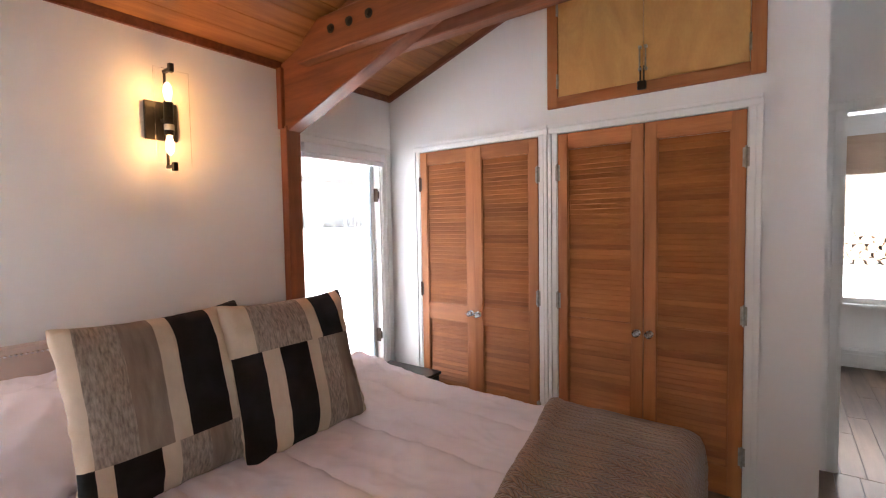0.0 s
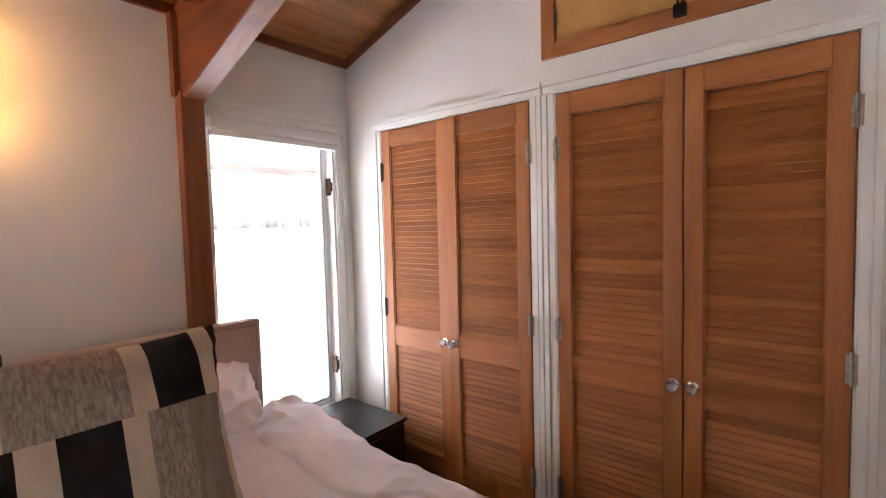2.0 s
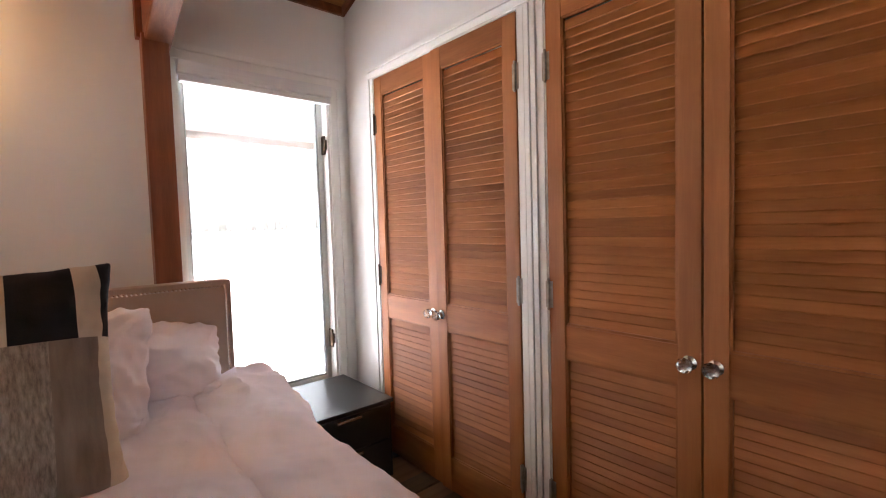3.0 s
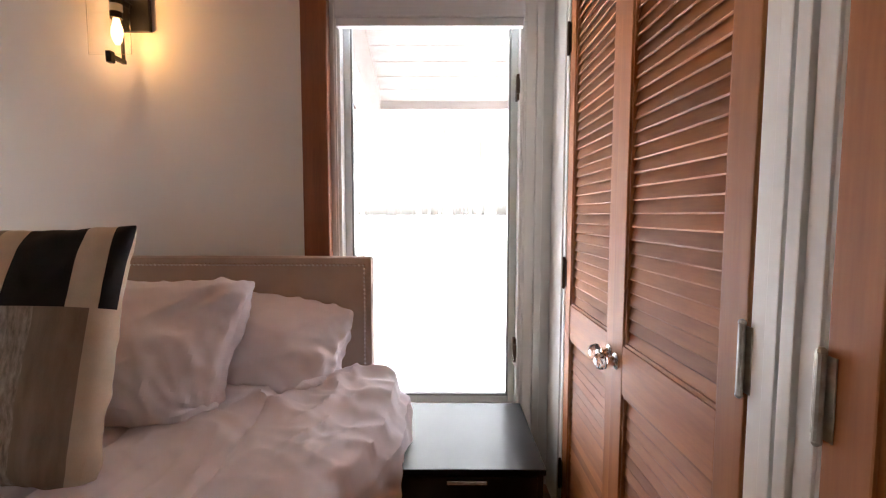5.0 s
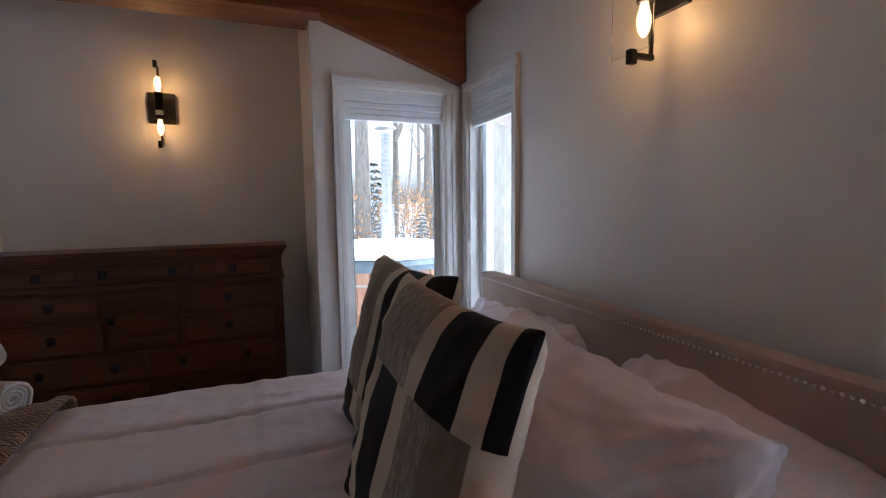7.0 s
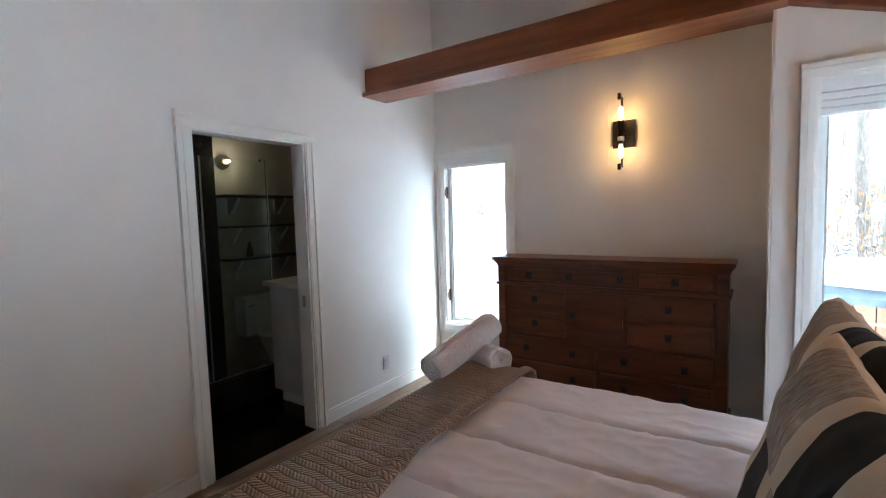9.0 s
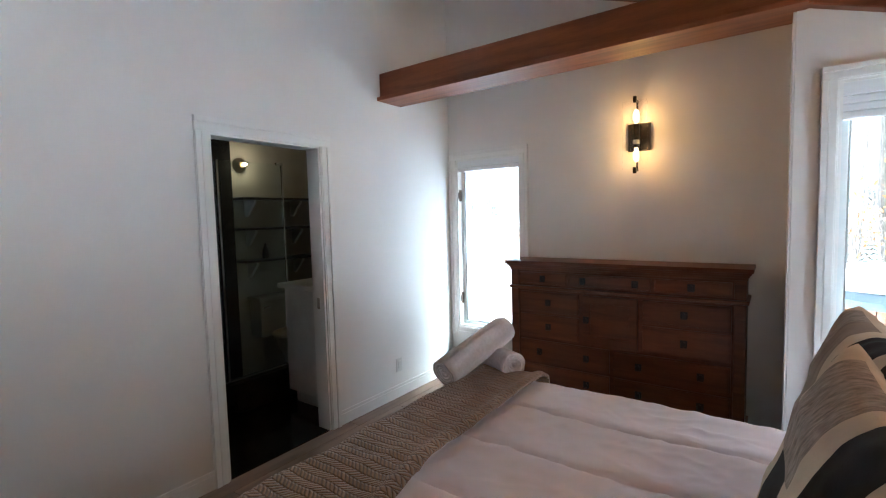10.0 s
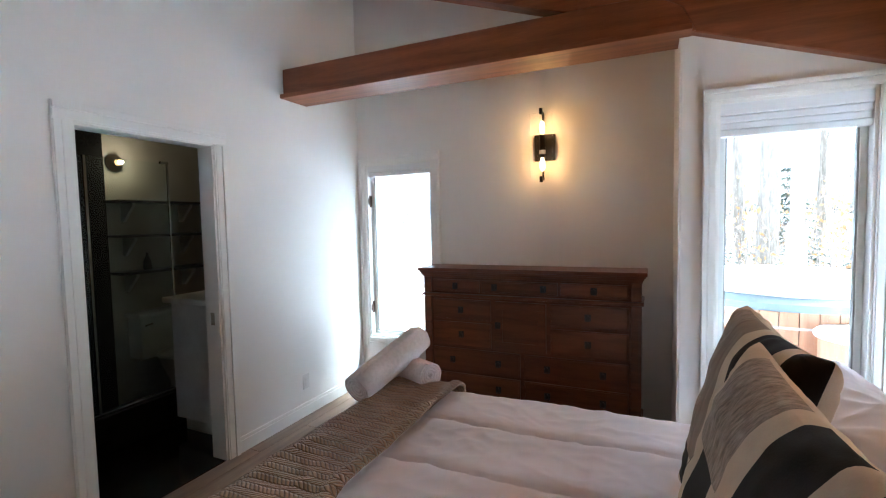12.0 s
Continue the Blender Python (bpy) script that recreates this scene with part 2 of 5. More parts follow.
def prism(bm, pts, axis, a, b):
    """A flat outline, pulled along one axis from a to b."""
    def at(p, v):
        return {"x": (v, p[0], p[1]), "y": (p[0], v, p[1]), "z": (p[0], p[1], v)}[axis]
    lo, hi = [bm.verts.new(at(p, a)) for p in pts], [bm.verts.new(at(p, b)) for p in pts]
    bm.faces.new(lo), bm.faces.new(hi[::-1])
    for i in range(len(pts)):
        j = (i + 1) % len(pts)
        bm.faces.new((lo[j], lo[i], hi[i], hi[j]))
    bmesh.ops.recalc_face_normals(bm, faces=bm.faces)
    return bm


def lathe(bm, profile, n=20, centre=(0, 0, 0), turn=None):
    """A round body from (radius, height) pairs."""
    turn = turn or Matrix.Identity(4)
    rings = []
    for r, z in profile:
        rings.append([bm.verts.new(Vector(centre) + (turn @ Vector((max(r, 1e-4) * math.cos(2 * math.pi * i / n), max(r, 1e-4) * math.sin(2 * math.pi * i / n), z)))) for i in range(n)])
    for p, q in zip(rings, rings[1:]):
        for i in range(n):
            bm.faces.new((p[i], p[(i + 1) % n], q[(i + 1) % n], q[i]))
    bm.faces.new(rings[0][::-1]), bm.faces.new(rings[-1])
    return bm


def mesh_of(name, bm, *materials, smooth=False):
    me = bpy.data.meshes.new(name)
    bm.to_mesh(me)
    bm.free()
    for m in materials:
        me.materials.append(m)
    if smooth:
        me.shade_smooth()
        me.set_sharp_from_angle(angle=radians(40))
    return me


def B():
    return bmesh.new()


def part(name, bm, material, parent, label="", smooth=False, at=None):
    ms = material if isinstance(material, (list, tuple)) else [material]
    ob = new(name, mesh_of(name, bm, *ms, smooth=smooth))
    ob.parent = parent
    if at is not None:
        ob.matrix_basis = at
    return tagged(ob, label) if label else ob


def shared(name, me, parent, m):
    ob = new(name, me)
    ob.parent = parent
    ob.matrix_basis = m
    return ob


def thing(name, label, category, m=None, group="", bm=None, material=None, smooth=False, kind=""):
    if bm is None:
        ob = new(name)
    else:
        ms = material if isinstance(material, (list, tuple)) else [material]
        ob = new(name, mesh_of(name, bm, *ms, smooth=smooth))
    if m is not None:
        ob.matrix_basis = m
    return tagged(ob, label, category, group, kind)


def setting(name, bm, material, label, category, smooth=False):
    return thing(name, label, category, bm=bm, material=material, smooth=smooth, kind="structure")


# ---- plan, in metres ----
ROOF0, PITCH, RIDGE = 2.60, 0.34, -3.62
DECK_X, DRESS_X, BATH_Y, BAY_Y = -3.40, -4.26, -3.545, -0.92


def roof(y):
    return ROOF0 - PITCH * y if y > RIDGE else ROOF0 - PITCH * RIDGE - PITCH * (RIDGE - y)


def wall(name, axis, p0, p1, a0, a1, holes, label, z0=0.0, z1=4.2, follow=True, material=None):
    """A wall between planes p0 and p1, with holes (a, b, z, z) cut through; it ends under the roof."""
    bm = B()
    cuts = sorted({a0, a1, *(v for h in holes for v in h[:2])})

    def slab(a, b, lo, hi):
        if hi - lo < 1e-4:
            return
        if axis == "x":
            box(bm, p0, p1, a, b, lo, hi)
        else:
            box(bm, a, b, p0, p1, lo, hi)
    for a, b in zip(cuts, cuts[1:]):
        hs = sorted((h for h in holes if h[0] <= a + 1e-6 and h[1] >= b - 1e-6), key=lambda h: h[2])
        z = z0
        for h in hs:
            slab(a, b, z, h[2])
            z = h[3]
        slab(a, b, z, z1)
    bmesh.ops.remove_doubles(bm, verts=bm.verts, dist=1e-5)
    if follow:
        for v in bm.verts:
            if v.co.z > roof(v.co.y):
                v.co.z = roof(v.co.y) + 0.012
    return setting(name, bm, material or PAINT, label, "wall")


WIN = (-0.926, -0.128, 0.345, 2.11)
W2 = (-3.30, -2.755, 0.30, 2.09)
W1 = (-0.755, -0.125, 0.30, 2.085)
SW = (-3.46, -2.79, 0.45, 2.04)
wall("wall_headboard", "y", 0.0, 0.16, DECK_X - 0.18, 0.16, [WIN, W2], "warm white painted wall behind the bed")
C1, C2 = (-1.352, -0.332, 0.0, 2.105), (-2.522, -1.487, 0.0, 2.105)
CAB = (-2.53, -1.49, 2.335, 2.99)
wall("wall_closets", "x", 0.0, 0.11, -2.842, 0.0, [(C1[0], C1[1], 0, 2.105), (C2[0], C2[1], 0, 2.105), CAB], "white painted gable wall with built-in closets")
bm = B()
box(bm, 0.11, 0.65, -2.842, -2.76, 0, 4.2)
for v in bm.verts:
    v.co.z = min(v.co.z, roof(v.co.y) + 0.012)
setting("wall_closet_return", bm, PAINT, "white painted end wall of the closets", "wall")
wall("wall_hall", "x", 0.65, 0.77, BATH_Y, 0.0, [(-3.50, -2.955, 0.0, 2.14)], "white painted wall with an open doorway to the hall")
BD = (-2.70, -1.935, 0.0, 2.015)
wall("wall_bathroom", "y", BATH_Y - 0.12, BATH_Y, DRESS_X - 0.18, 0.77, [BD], "tall white painted wall with an open bathroom doorway")
wall("wall_dresser", "x", DRESS_X - 0.18, DRESS_X, BATH_Y, BAY_Y, [SW], "white painted wall behind the dresser")
wall("wall_bay_return", "y", BAY_Y, BAY_Y + 0.14, DRESS_X - 0.18, DECK_X - 0.18, [], "short white painted return wall")
wall("wall_deck_window", "x", DECK_X - 0.18, DECK_X, BAY_Y, 0.0, [W1], "white painted wall round the deck window")
# corner bead of the bay
bm = box(B(), DECK_X - 0.185, DECK_X - 0.001, BAY_Y - 0.012, BAY_Y - 0.001, 0, 2.44, 0.003)
setting("trim_bay_corner", bm, TRIM, "white corner board beside the deck window", "trim")

# bedroom floor
bm = box(B(), DRESS_X - 0.18, 0.77, BATH_Y - 0.02, 0.16, -0.14, -0.012)
setting("floor", bm, SIDING, "dark wooden floor under the bed", "floor")

# ceiling: tongue-and-groove boards along x, on the slope
bm = B()
yy = 0.0
rng = random.Random(4)
while yy > BATH_Y - 0.1:
    y1 = yy - 0.142
    xs = [DRESS_X - 0.2, *sorted(rng.uniform(-4, 0.4) for _ in range(2)), 0.8]
    for xa, xb in zip(xs, xs[1:]):
        pts = [(yy, roof(yy)), (y1 + 0.006, roof(y1 + 0.006)), (y1, roof(y1) + 0.008), (y1, roof(y1) + 0.03), (yy, roof(yy) + 0.03)]
        prism(bm, pts, "x", xa + 0.001, xb)
    yy = y1
setting("ceiling", bm, CEDAR, "sloping ceiling of stained cedar boards", "ceiling")
bm = B()
prism(bm, [(1.55, roof(1.55) + 0.035), (RIDGE, roof(RIDGE) + 0.035), (-7.2, roof(-7.2) + 0.035), (-7.2, roof(-7.2) + 0.16), (RIDGE, roof(RIDGE) + 0.16), (1.55, roof(1.55) + 0.16)], "x", DRESS_X - 0.75, 4.2)
setting("roof", bm, SIDING, "pitched roof over the house", "roof")
bm = B()
yy = 1.53
while yy > 0.18:
    y1 = yy - 0.15
    prism(bm, [(yy, roof(yy)), (y1 + 0.008, roof(y1 + 0.008)), (y1, roof(y1) + 0.01), (y1, roof(y1) + 0.03), (yy, roof(yy) + 0.03)], "x", DRESS_X - 0.7, 4.1)
    yy = y1
setting("soffit", bm, SOFFIT, "pale weathered board soffit under the eaves", "soffit")
bm = box(B(), DRESS_X - 0.75, 4.2, 1.52, 1.56, roof(1.55) - 0.05, roof(1.55) + 0.16)
setting("trim_fascia", bm, SOFFIT, "pale wooden fascia board along the eaves", "trim")
# dark strips where walls meet the ceiling
bm = B()
box(bm, DECK_X, 0, -0.022, -0.001, ROOF0 - 0.045, ROOF0 + 0.005, 0.003)
setting("trim_ceiling_wall", bm, BEAMWOOD, "dark stained strip under the ceiling", "trim")
bm = B()
prism(bm, [(-0.022, roof(-0.022) - 0.05), (BATH_Y, roof(BATH_Y) - 0.05), (BATH_Y, roof(BATH_Y)), (-0.022, roof(-0.022))], "x", -0.022, -0.001)
setting("trim_ceiling_gable", bm, BEAMWOOD, "dark stained strip along the gable", "trim")


def casing(name, axis, plane, face, a0, a1, z0, z1, w, label, sill=False, foot=True):
    """Stepped moulding round an opening; face is the way it stands proud."""
    ob = thing(name, label, "trim", kind="structure")

    def piece(pname, lo, hi, za, zb, upright):
        bm = B()
        for k, (s, e, d) in enumerate(((0.0, 1.0, 0.014), (0.10, 0.55, 0.019), (0.62, 0.97, 0.024))):
            # s and e run from the opening outwards
            if upright == 1:
                aa, bb, c, dd = hi - e * w, hi - s * w, za, zb
            elif upright == 2:
                aa, bb, c, dd = lo + s * w, lo + e * w, za, zb
            elif upright == 3:
                aa, bb, c, dd = lo + (0.0 if k == 0 else 0.002), hi - (0.0 if k == 0 else 0.002), za + s * w, za + e * w
            else:
                aa, bb, c, dd = lo, hi, zb - e * w, zb - s * w
            q = sorted((plane + face * 0.0005, plane + face * d))
            if axis == "x":
                box(bm, q[0], q[1], aa, bb, c, dd, 0.002)
            else:
                box(bm, aa, bb, q[0], q[1], c, dd, 0.002)
        part(pname, bm, TRIM, ob)
    bottom = z0 - (w if sill else 0)
    piece("side_moulding", a0 - w, a0, bottom, z1, 1)
    piece("side_moulding", a1, a1 + w, bottom, z1, 2)
    piece("head_moulding", a0 - w, a1 + w, z1, z1 + w, 3)
    if sill:
        piece("sill_moulding", a0, a1, z0 - w, z0, 4)
    return ob


casing("trim_closet_narrow", "x", 0, -1, C1[0], C1[1], 0, 2.105, 0.066, "white moulded casing round the narrow closet")
casing("trim_closet_wide", "x", 0, -1, C2[0], C2[1], 0, 2.105, 0.066, "white moulded casing round the wide closet")
casing("trim_hall_door", "x", 0.65, -1, -3.50, -2.955, 0, 2.14, 0.08, "white casing round the hall doorway")
casing("trim_bath_door", "y", BATH_Y, 1, BD[0], BD[1], 0, 2.015, 0.085, "white moulded casing round the bathroom doorway")
casing("trim_bed_window", "y", 0, -1, WIN[0], WIN[1], WIN[2], WIN[3], 0.085, "white casing round the bed window", sill=True)
casing("trim_corner_window", "y", 0, -1, W2[0], W2[1], W2[2], W2[3], 0.06, "white casing round the corner window", sill=True)
casing("trim_deck_window", "x", DECK_X, 1, W1[0], W1[1], W1[2], W1[3], 0.066, "white casing round the deck window", sill=True)
casing("trim_small_window", "x", DRESS_X, 1, SW[0], SW[1], SW[2], SW[3], 0.078, "white casing round the small window", sill=True)


def jamb(name, axis, p0, p1, a0, a1, z0, z1, t, label, bottom=False):
    bm = B()
    rows = [(a0, a0 + t, z0, z1), (a1 - t, a1, z0, z1), (a0 + t, a1 - t, z1 - t, z1)]
    if bottom:
        rows.append((a0 + t, a1 - t, z0, z0 + t))
    for a, b, lo, hi in rows:
        if axis == "x":
            box(bm, p0, p1, a, b, lo, hi)
        else:
            box(bm, a, b, p0, p1, lo, hi)
    setting(name, bm, TRIM, label, "trim")


jamb("trim_bath_jamb", "y", BATH_Y - 0.122, BATH_Y + 0.001, BD[0], BD[1], 0, 2.015, 0.012, "white bathroom door jamb")
jamb("trim_hall_jamb", "x", 0.649, 0.772, -3.50, -2.955, 0, 2.14, 0.012, "white hall door jamb")
bm = box(B(), BD[0] + 0.012, BD[0] + 0.016, BATH_Y - 0.075, BATH_Y - 0.045, 0.88, 0.96, 0.001)
thing("strike_plate", "small steel strike plate in the door jamb", "hardware", bm=bm, material=BRASSY, kind="structure")

# baseboards
bm = B()
for x0, x1 in ((DRESS_X, BD[0] - 0.085), (BD[1] + 0.085, 0.65)):
    box(bm, x0, x1, BATH_Y + 0.0005, BATH_Y + 0.014, 0, 0.082, 0.002)
    box(bm, x0, x1, BATH_Y + 0.0005, BATH_Y + 0.009, 0.082, 0.105, 0.002)
setting("baseboard", bm, TRIM, "white baseboard along the bathroom wall", "baseboard")


# ---- windows ----
def window(name, axis, p, a0, a1, z0, z1, out, label, blind_drop, hinge_side=0, blind_in=0.0, crank=False, veil_mat=None):
    """A casement: frame in the wall, sash, pane, rolled blind. out: the way outdoors along the axis."""
    ob = thing(name, label, "window", kind="structure")

    def put(bm, u0, u1, a, b, lo, hi, bevel=0.0):
        q = sorted((p + out * u0, p + out * u1))
        if axis == "x":
            box(bm, q[0], q[1], a, b, lo, hi, bevel)
        else:
            box(bm, a, b, q[0], q[1], lo, hi, bevel)
    t = 0.013
    bm = B()
    for a, b, lo, hi in ((a0, a0 + t, z0, z1), (a1 - t, a1, z0, z1), (a0 + t, a1 - t, z1 - t, z1), (a0 + t, a1 - t, z0, z0 + t)):
        put(bm, -0.002, 0.165, a, b, lo, hi)
    part("window_frame", bm, TRIM, ob)
    s = 0.03
    bm = B()
    i0, i1, k0, k1 = a0 + t, a1 - t, z0 + t, z1 - t
    for a, b, lo, hi in ((i0, i0 + s, k0, k1), (i1 - s, i1, k0, k1), (i0 + s, i1 - s, k1 - s, k1), (i0 + s, i1 - s, k0, k0 + s)):
        put(bm, 0.06, 0.10, a, b, lo, hi, 0.004)
    sash = part("sash", bm, WINFRAME, ob)
    bm = B()
    for a, b, lo, hi in ((i0 + s, i0 + s + 0.008, k0 + s, k1 - s), (i1 - s - 0.008, i1 - s, k0 + s, k1 - s), (i0 + s, i1 - s, k0 + s, k0 + s + 0.008)):
        put(bm, 0.066, 0.095, a, b, lo, hi)
    part("gasket", bm, SEAL, sash)
    bm = B()
    put(bm, 0.078, 0.082, i0 + s - 0.002, i1 - s + 0.002, k0 + s - 0.002, k1 - s + 0.002)
    pane = part("pane", bm, PANE, ob)
    pane.visible_shadow = False
    # Real netting on window_4, an added haze veil on window_1.
    if veil_mat:
        bm = B()
        put(bm, 0.112, 0.1125, i0, i1, k0, k1)
        part("net_haze_sheet", bm, veil_mat, ob, "thin sheet for insect netting and window haze")
    # blind: cassette roll, folds and bottom rail
    bm = B()
    put(bm, -blind_in - 0.055 if blind_in else 0.004, -blind_in if blind_in else 0.055, a0 + 0.004, a1 - 0.004, z1 - 0.07, z1 - 0.005, 0.008)
    for k in range(max(1, int(blind_drop / 0.035))):
        zt = z1 - 0.072 - k * 0.035
        put(bm, (-blind_in - 0.046 if blind_in else 0.012) + (k % 2) * 0.004, (-blind_in - 0.01 if blind_in else 0.048) - (k % 2) * 0.004, a0 + 0.01, a1 - 0.01, zt - 0.034, zt, 0.006)
    part("blind", bm, BLIND, ob)
    if hinge_side:
        a = a1 - t - 0.012 if hinge_side > 0 else a0 + 0.006
        for zc in (z0 + 0.27, z1 - 0.33):
            bm = B()
            put(bm, 0.02, 0.058, a, a + 0.012, zc - 0.055, zc + 0.055, 0.002)
            put(bm, 0.005, 0.02, a - 0.004, a + 0.016, zc - 0.03, zc + 0.03, 0.003)
            part("latch", bm, BRONZE, ob)
    if crank:
        bm = B()
        put(bm, 0.01, 0.055, a0 + 0.12, a0 + 0.2, z0 + 0.02, z0 + 0.04, 0.006)
        put(bm, 0.0, 0.012, a0 + 0.14, a0 + 0.25, z0 + 0.035, z0 + 0.05, 0.004)
        part("crank_handle", bm, BRONZE, ob)
    return ob


window("window_1", "y", 0, *WIN, 1, "tall white casement window beside the bed with a raised blind", 0.04, 1, blind_in=0.012, crank=True, veil_mat=HAZE)
window("window_2", "y", 0, *W2, 1, "narrow white corner window with a raised blind", 0.15)
window("window_3", "x", DECK_X, *W1, -1, "tall white deck window with a raised blind", 0.12)
window("window_4", "x", DRESS_X, *SW, -1, "white casement window beside the dresser with a raised blind", 0.03, -1, veil_mat=NETTING)


# ---- timber frame ----
def rafter_frame(x0, x1, tie_x, tie_z, tie_y0, label, ledge=False):
    ob = thing("timber_frame", label, "beam", kind="structure")
    bm = B()
    under = 2.135
    pts = [(0.05, roof(0.05) - 0.012), (0.05, under - 0.017), (0.0, under), (BATH_Y, under - BATH_Y * 0.345), (BATH_Y, roof(BATH_Y) - 0.012)]
    prism(bm, pts, "x", x0, x1)
    bmesh.ops.bevel(bm, geom=list(bm.edges), offset=0.006, segments=1, affect="EDGES")
    part("rafter", bm, BEAMWOOD, ob, "stained sloping rafter")
    bm = B()
    prism(bm, [(1.42, roof(1.42) - 0.004), (1.42, roof(1.42) - 0.20), (1.30, roof(1.30) - 0.27), (0.165, under - 0.055), (0.165, roof(0.165) - 0.004)], "x", x0, x1)
    part("rafter_tail", bm, SOFFIT, ob, "pale weathered rafter tail under the eaves")
    for k, (a, b) in enumerate(tie_x):
        bm = B()
        prism(bm, [(tie_y0, tie_z), (BATH_Y, tie_z), (BATH_Y, tie_z + 0.215), (tie_y0 - 0.2, tie_z + 0.215), (tie_y0 - 0.06, tie_z + 0.13)], "x", a, b)
        bmesh.ops.bevel(bm, geom=list(bm.edges), offset=0.006, segments=1, affect="EDGES")
        part("tie_beam", bm, BEAMWOOD, ob, "level tie beam bolted to the rafter")
    if ledge:
        part("ledge_board", box(B(), tie_x[0][0] - 0.01, tie_x[0][1] + 0.035, BATH_Y + 0.002, tie_y0 - 0.02, tie_z - 0.002, tie_z + 0.028, 0.004), BEAMWOOD, ob, "narrow ledge board under the tie beam")
    return ob


near = rafter_frame(-1.05, -0.94, [(-1.135, -1.052), (-0.938, -0.855)], 2.51, -0.30, "stained timber roof frame over the bed")
for yb in (-0.62, -0.77, -0.92):
    bm = B()
    rod(bm, (-1.152, yb, 2.635), (-1.134, yb, 2.635), 0.016, n=6)
    rod(bm, (-1.139, yb, 2.635), (-1.1345, yb, 2.635), 0.026, n=16)
    part("bolt", bm, IRON, near, "dark iron bolt head")
rafter_frame(DECK_X - 0.06, DECK_X + 0.062, [(DECK_X - 0.16, DECK_X + 0.075)], 2.436, -0.86, "dark stained timber roof frame by the deck window", True)
bm = B()
box(bm, -1.062, -0.952, -0.07, -0.001, 0, 2.19, 0.006)
post = thing("timber_post", "dark stained timber post against the wall", "post", bm=bm, material=POSTWOOD, kind="structure")
bm = box(B(), -1.078, -1.052, -0.05, -0.001, 2.17, 2.56, 0.004)
part("side_board", bm, POSTWOOD, post)


# ---- closets ----
def rounded_slat(w):
    """A thin louvre blade, tilted, centred."""
    bm = B()
    a = radians(69)
    pts = []
    for u, v in ((-0.021, -0.003), (0.021, -0.003), (0.0235, 0.0), (0.021, 0.003), (-0.021, 0.003), (-0.0235, 0.0)):
        pts.append((u * math.cos(a) - v * math.sin(a), u * math.sin(a) + v * math.cos(a)))
    prism(bm, [(p[0], p[1]) for p in pts], "y", -w / 2, w / 2)
    return mesh_of("slat", bm, DOORWOOD)


def knob(parent, y, z):
    bm = B()
    lathe(bm, [(0.022, 0.0), (0.022, 0.004), (0.012, 0.008), (0.009, 0.02), (0.011, 0.026)], 16, (0, 0, 0), Euler((0, -math.pi / 2, 0)).to_matrix().to_4x4())
    k = part("knob", bm, CHROME, parent, "faceted glass knob on a chrome rose", smooth=True, at=pose(-0.019, y, z))
    bm = B()
    lathe(bm, [(0.010, 0.024), (0.021, 0.031), (0.024, 0.040), (0.020, 0.050), (0.011, 0.055)], 8, (0, 0, 0), Euler((0, -math.pi / 2, 0)).to_matrix().to_4x4())
    part("glass_grip", bm, KNOBGLASS, k, "faceted clear glass grip")


def louver_door(y0, y1, knob_y, hinge_y, swing=0.0):
    w = y1 - y0
    turn = pose(0, hinge_y, 0, 0, 0, swing) @ pose(0, -hinge_y, 0)
    ob = thing("closet_door", "honey-stained louvred wooden closet door with a glass knob", "door", turn, group="louvred closet doors")
    st = 0.066
    for a, b in ((y0, y0 + st), (y1 - st, y1)):
        part("stile", box(B(), -0.018, 0.014, a, b, 0.012, 2.098, 0.003), STILEWOOD, ob)
    rails = ((2.003, 2.098), (0.785, 0.907), (0.012, 0.17))
    for lo, hi in rails:
        part("rail", box(B(), -0.017, 0.013, y0 + st, y1 - st, lo, hi, 0.002), DOORWOOD, ob)
    iw = w - 2 * st
    for lo, hi in ((0.17, 0.785), (0.907, 2.003)):
        bm = B()
        for a, b in ((y0 + st, y0 + st + 0.008), (y1 - st - 0.008, y1 - st)):
            box(bm, -0.013, -0.006, a, b, lo, hi)
        box(bm, -0.013, -0.006, y0 + st, y1 - st, hi - 0.008, hi)
        box(bm, -0.013, -0.006, y0 + st, y1 - st, lo, lo + 0.008)
        part("bead", bm, STILEWOOD, ob)
        n = round((hi - lo - 0.02) / 0.0315)
        me = rounded_slat(iw)
        for k in range(n):
            z = lo + 0.012 + (k + 0.5) * (hi - lo - 0.024) / n
            shared("slat", me, ob, pose(0.002, (y0 + y1) / 2, z, 0, random.uniform(-1.5, 1.5), 0))
    knob(ob, knob_y, 0.86)
    for z in (0.25, 1.015, 1.85):
        bm = B()
        box(bm, -0.0205, -0.0185, hinge_y - 0.016, hinge_y + 0.016, z - 0.05, z + 0.05, 0.0008)
        rod(bm, (-0.025, hinge_y, z - 0.052), (-0.025, hinge_y, z + 0.052), 0.0055, n=10)
        for s in (-1, 1):
            ball(bm, (-0.025, hinge_y, z + s * 0.054), 0.006, n=8)
        part("hinge", bm, BRASSY if hinge_y < -1 else BRONZE, ob, "steel butt hinge")
    return ob


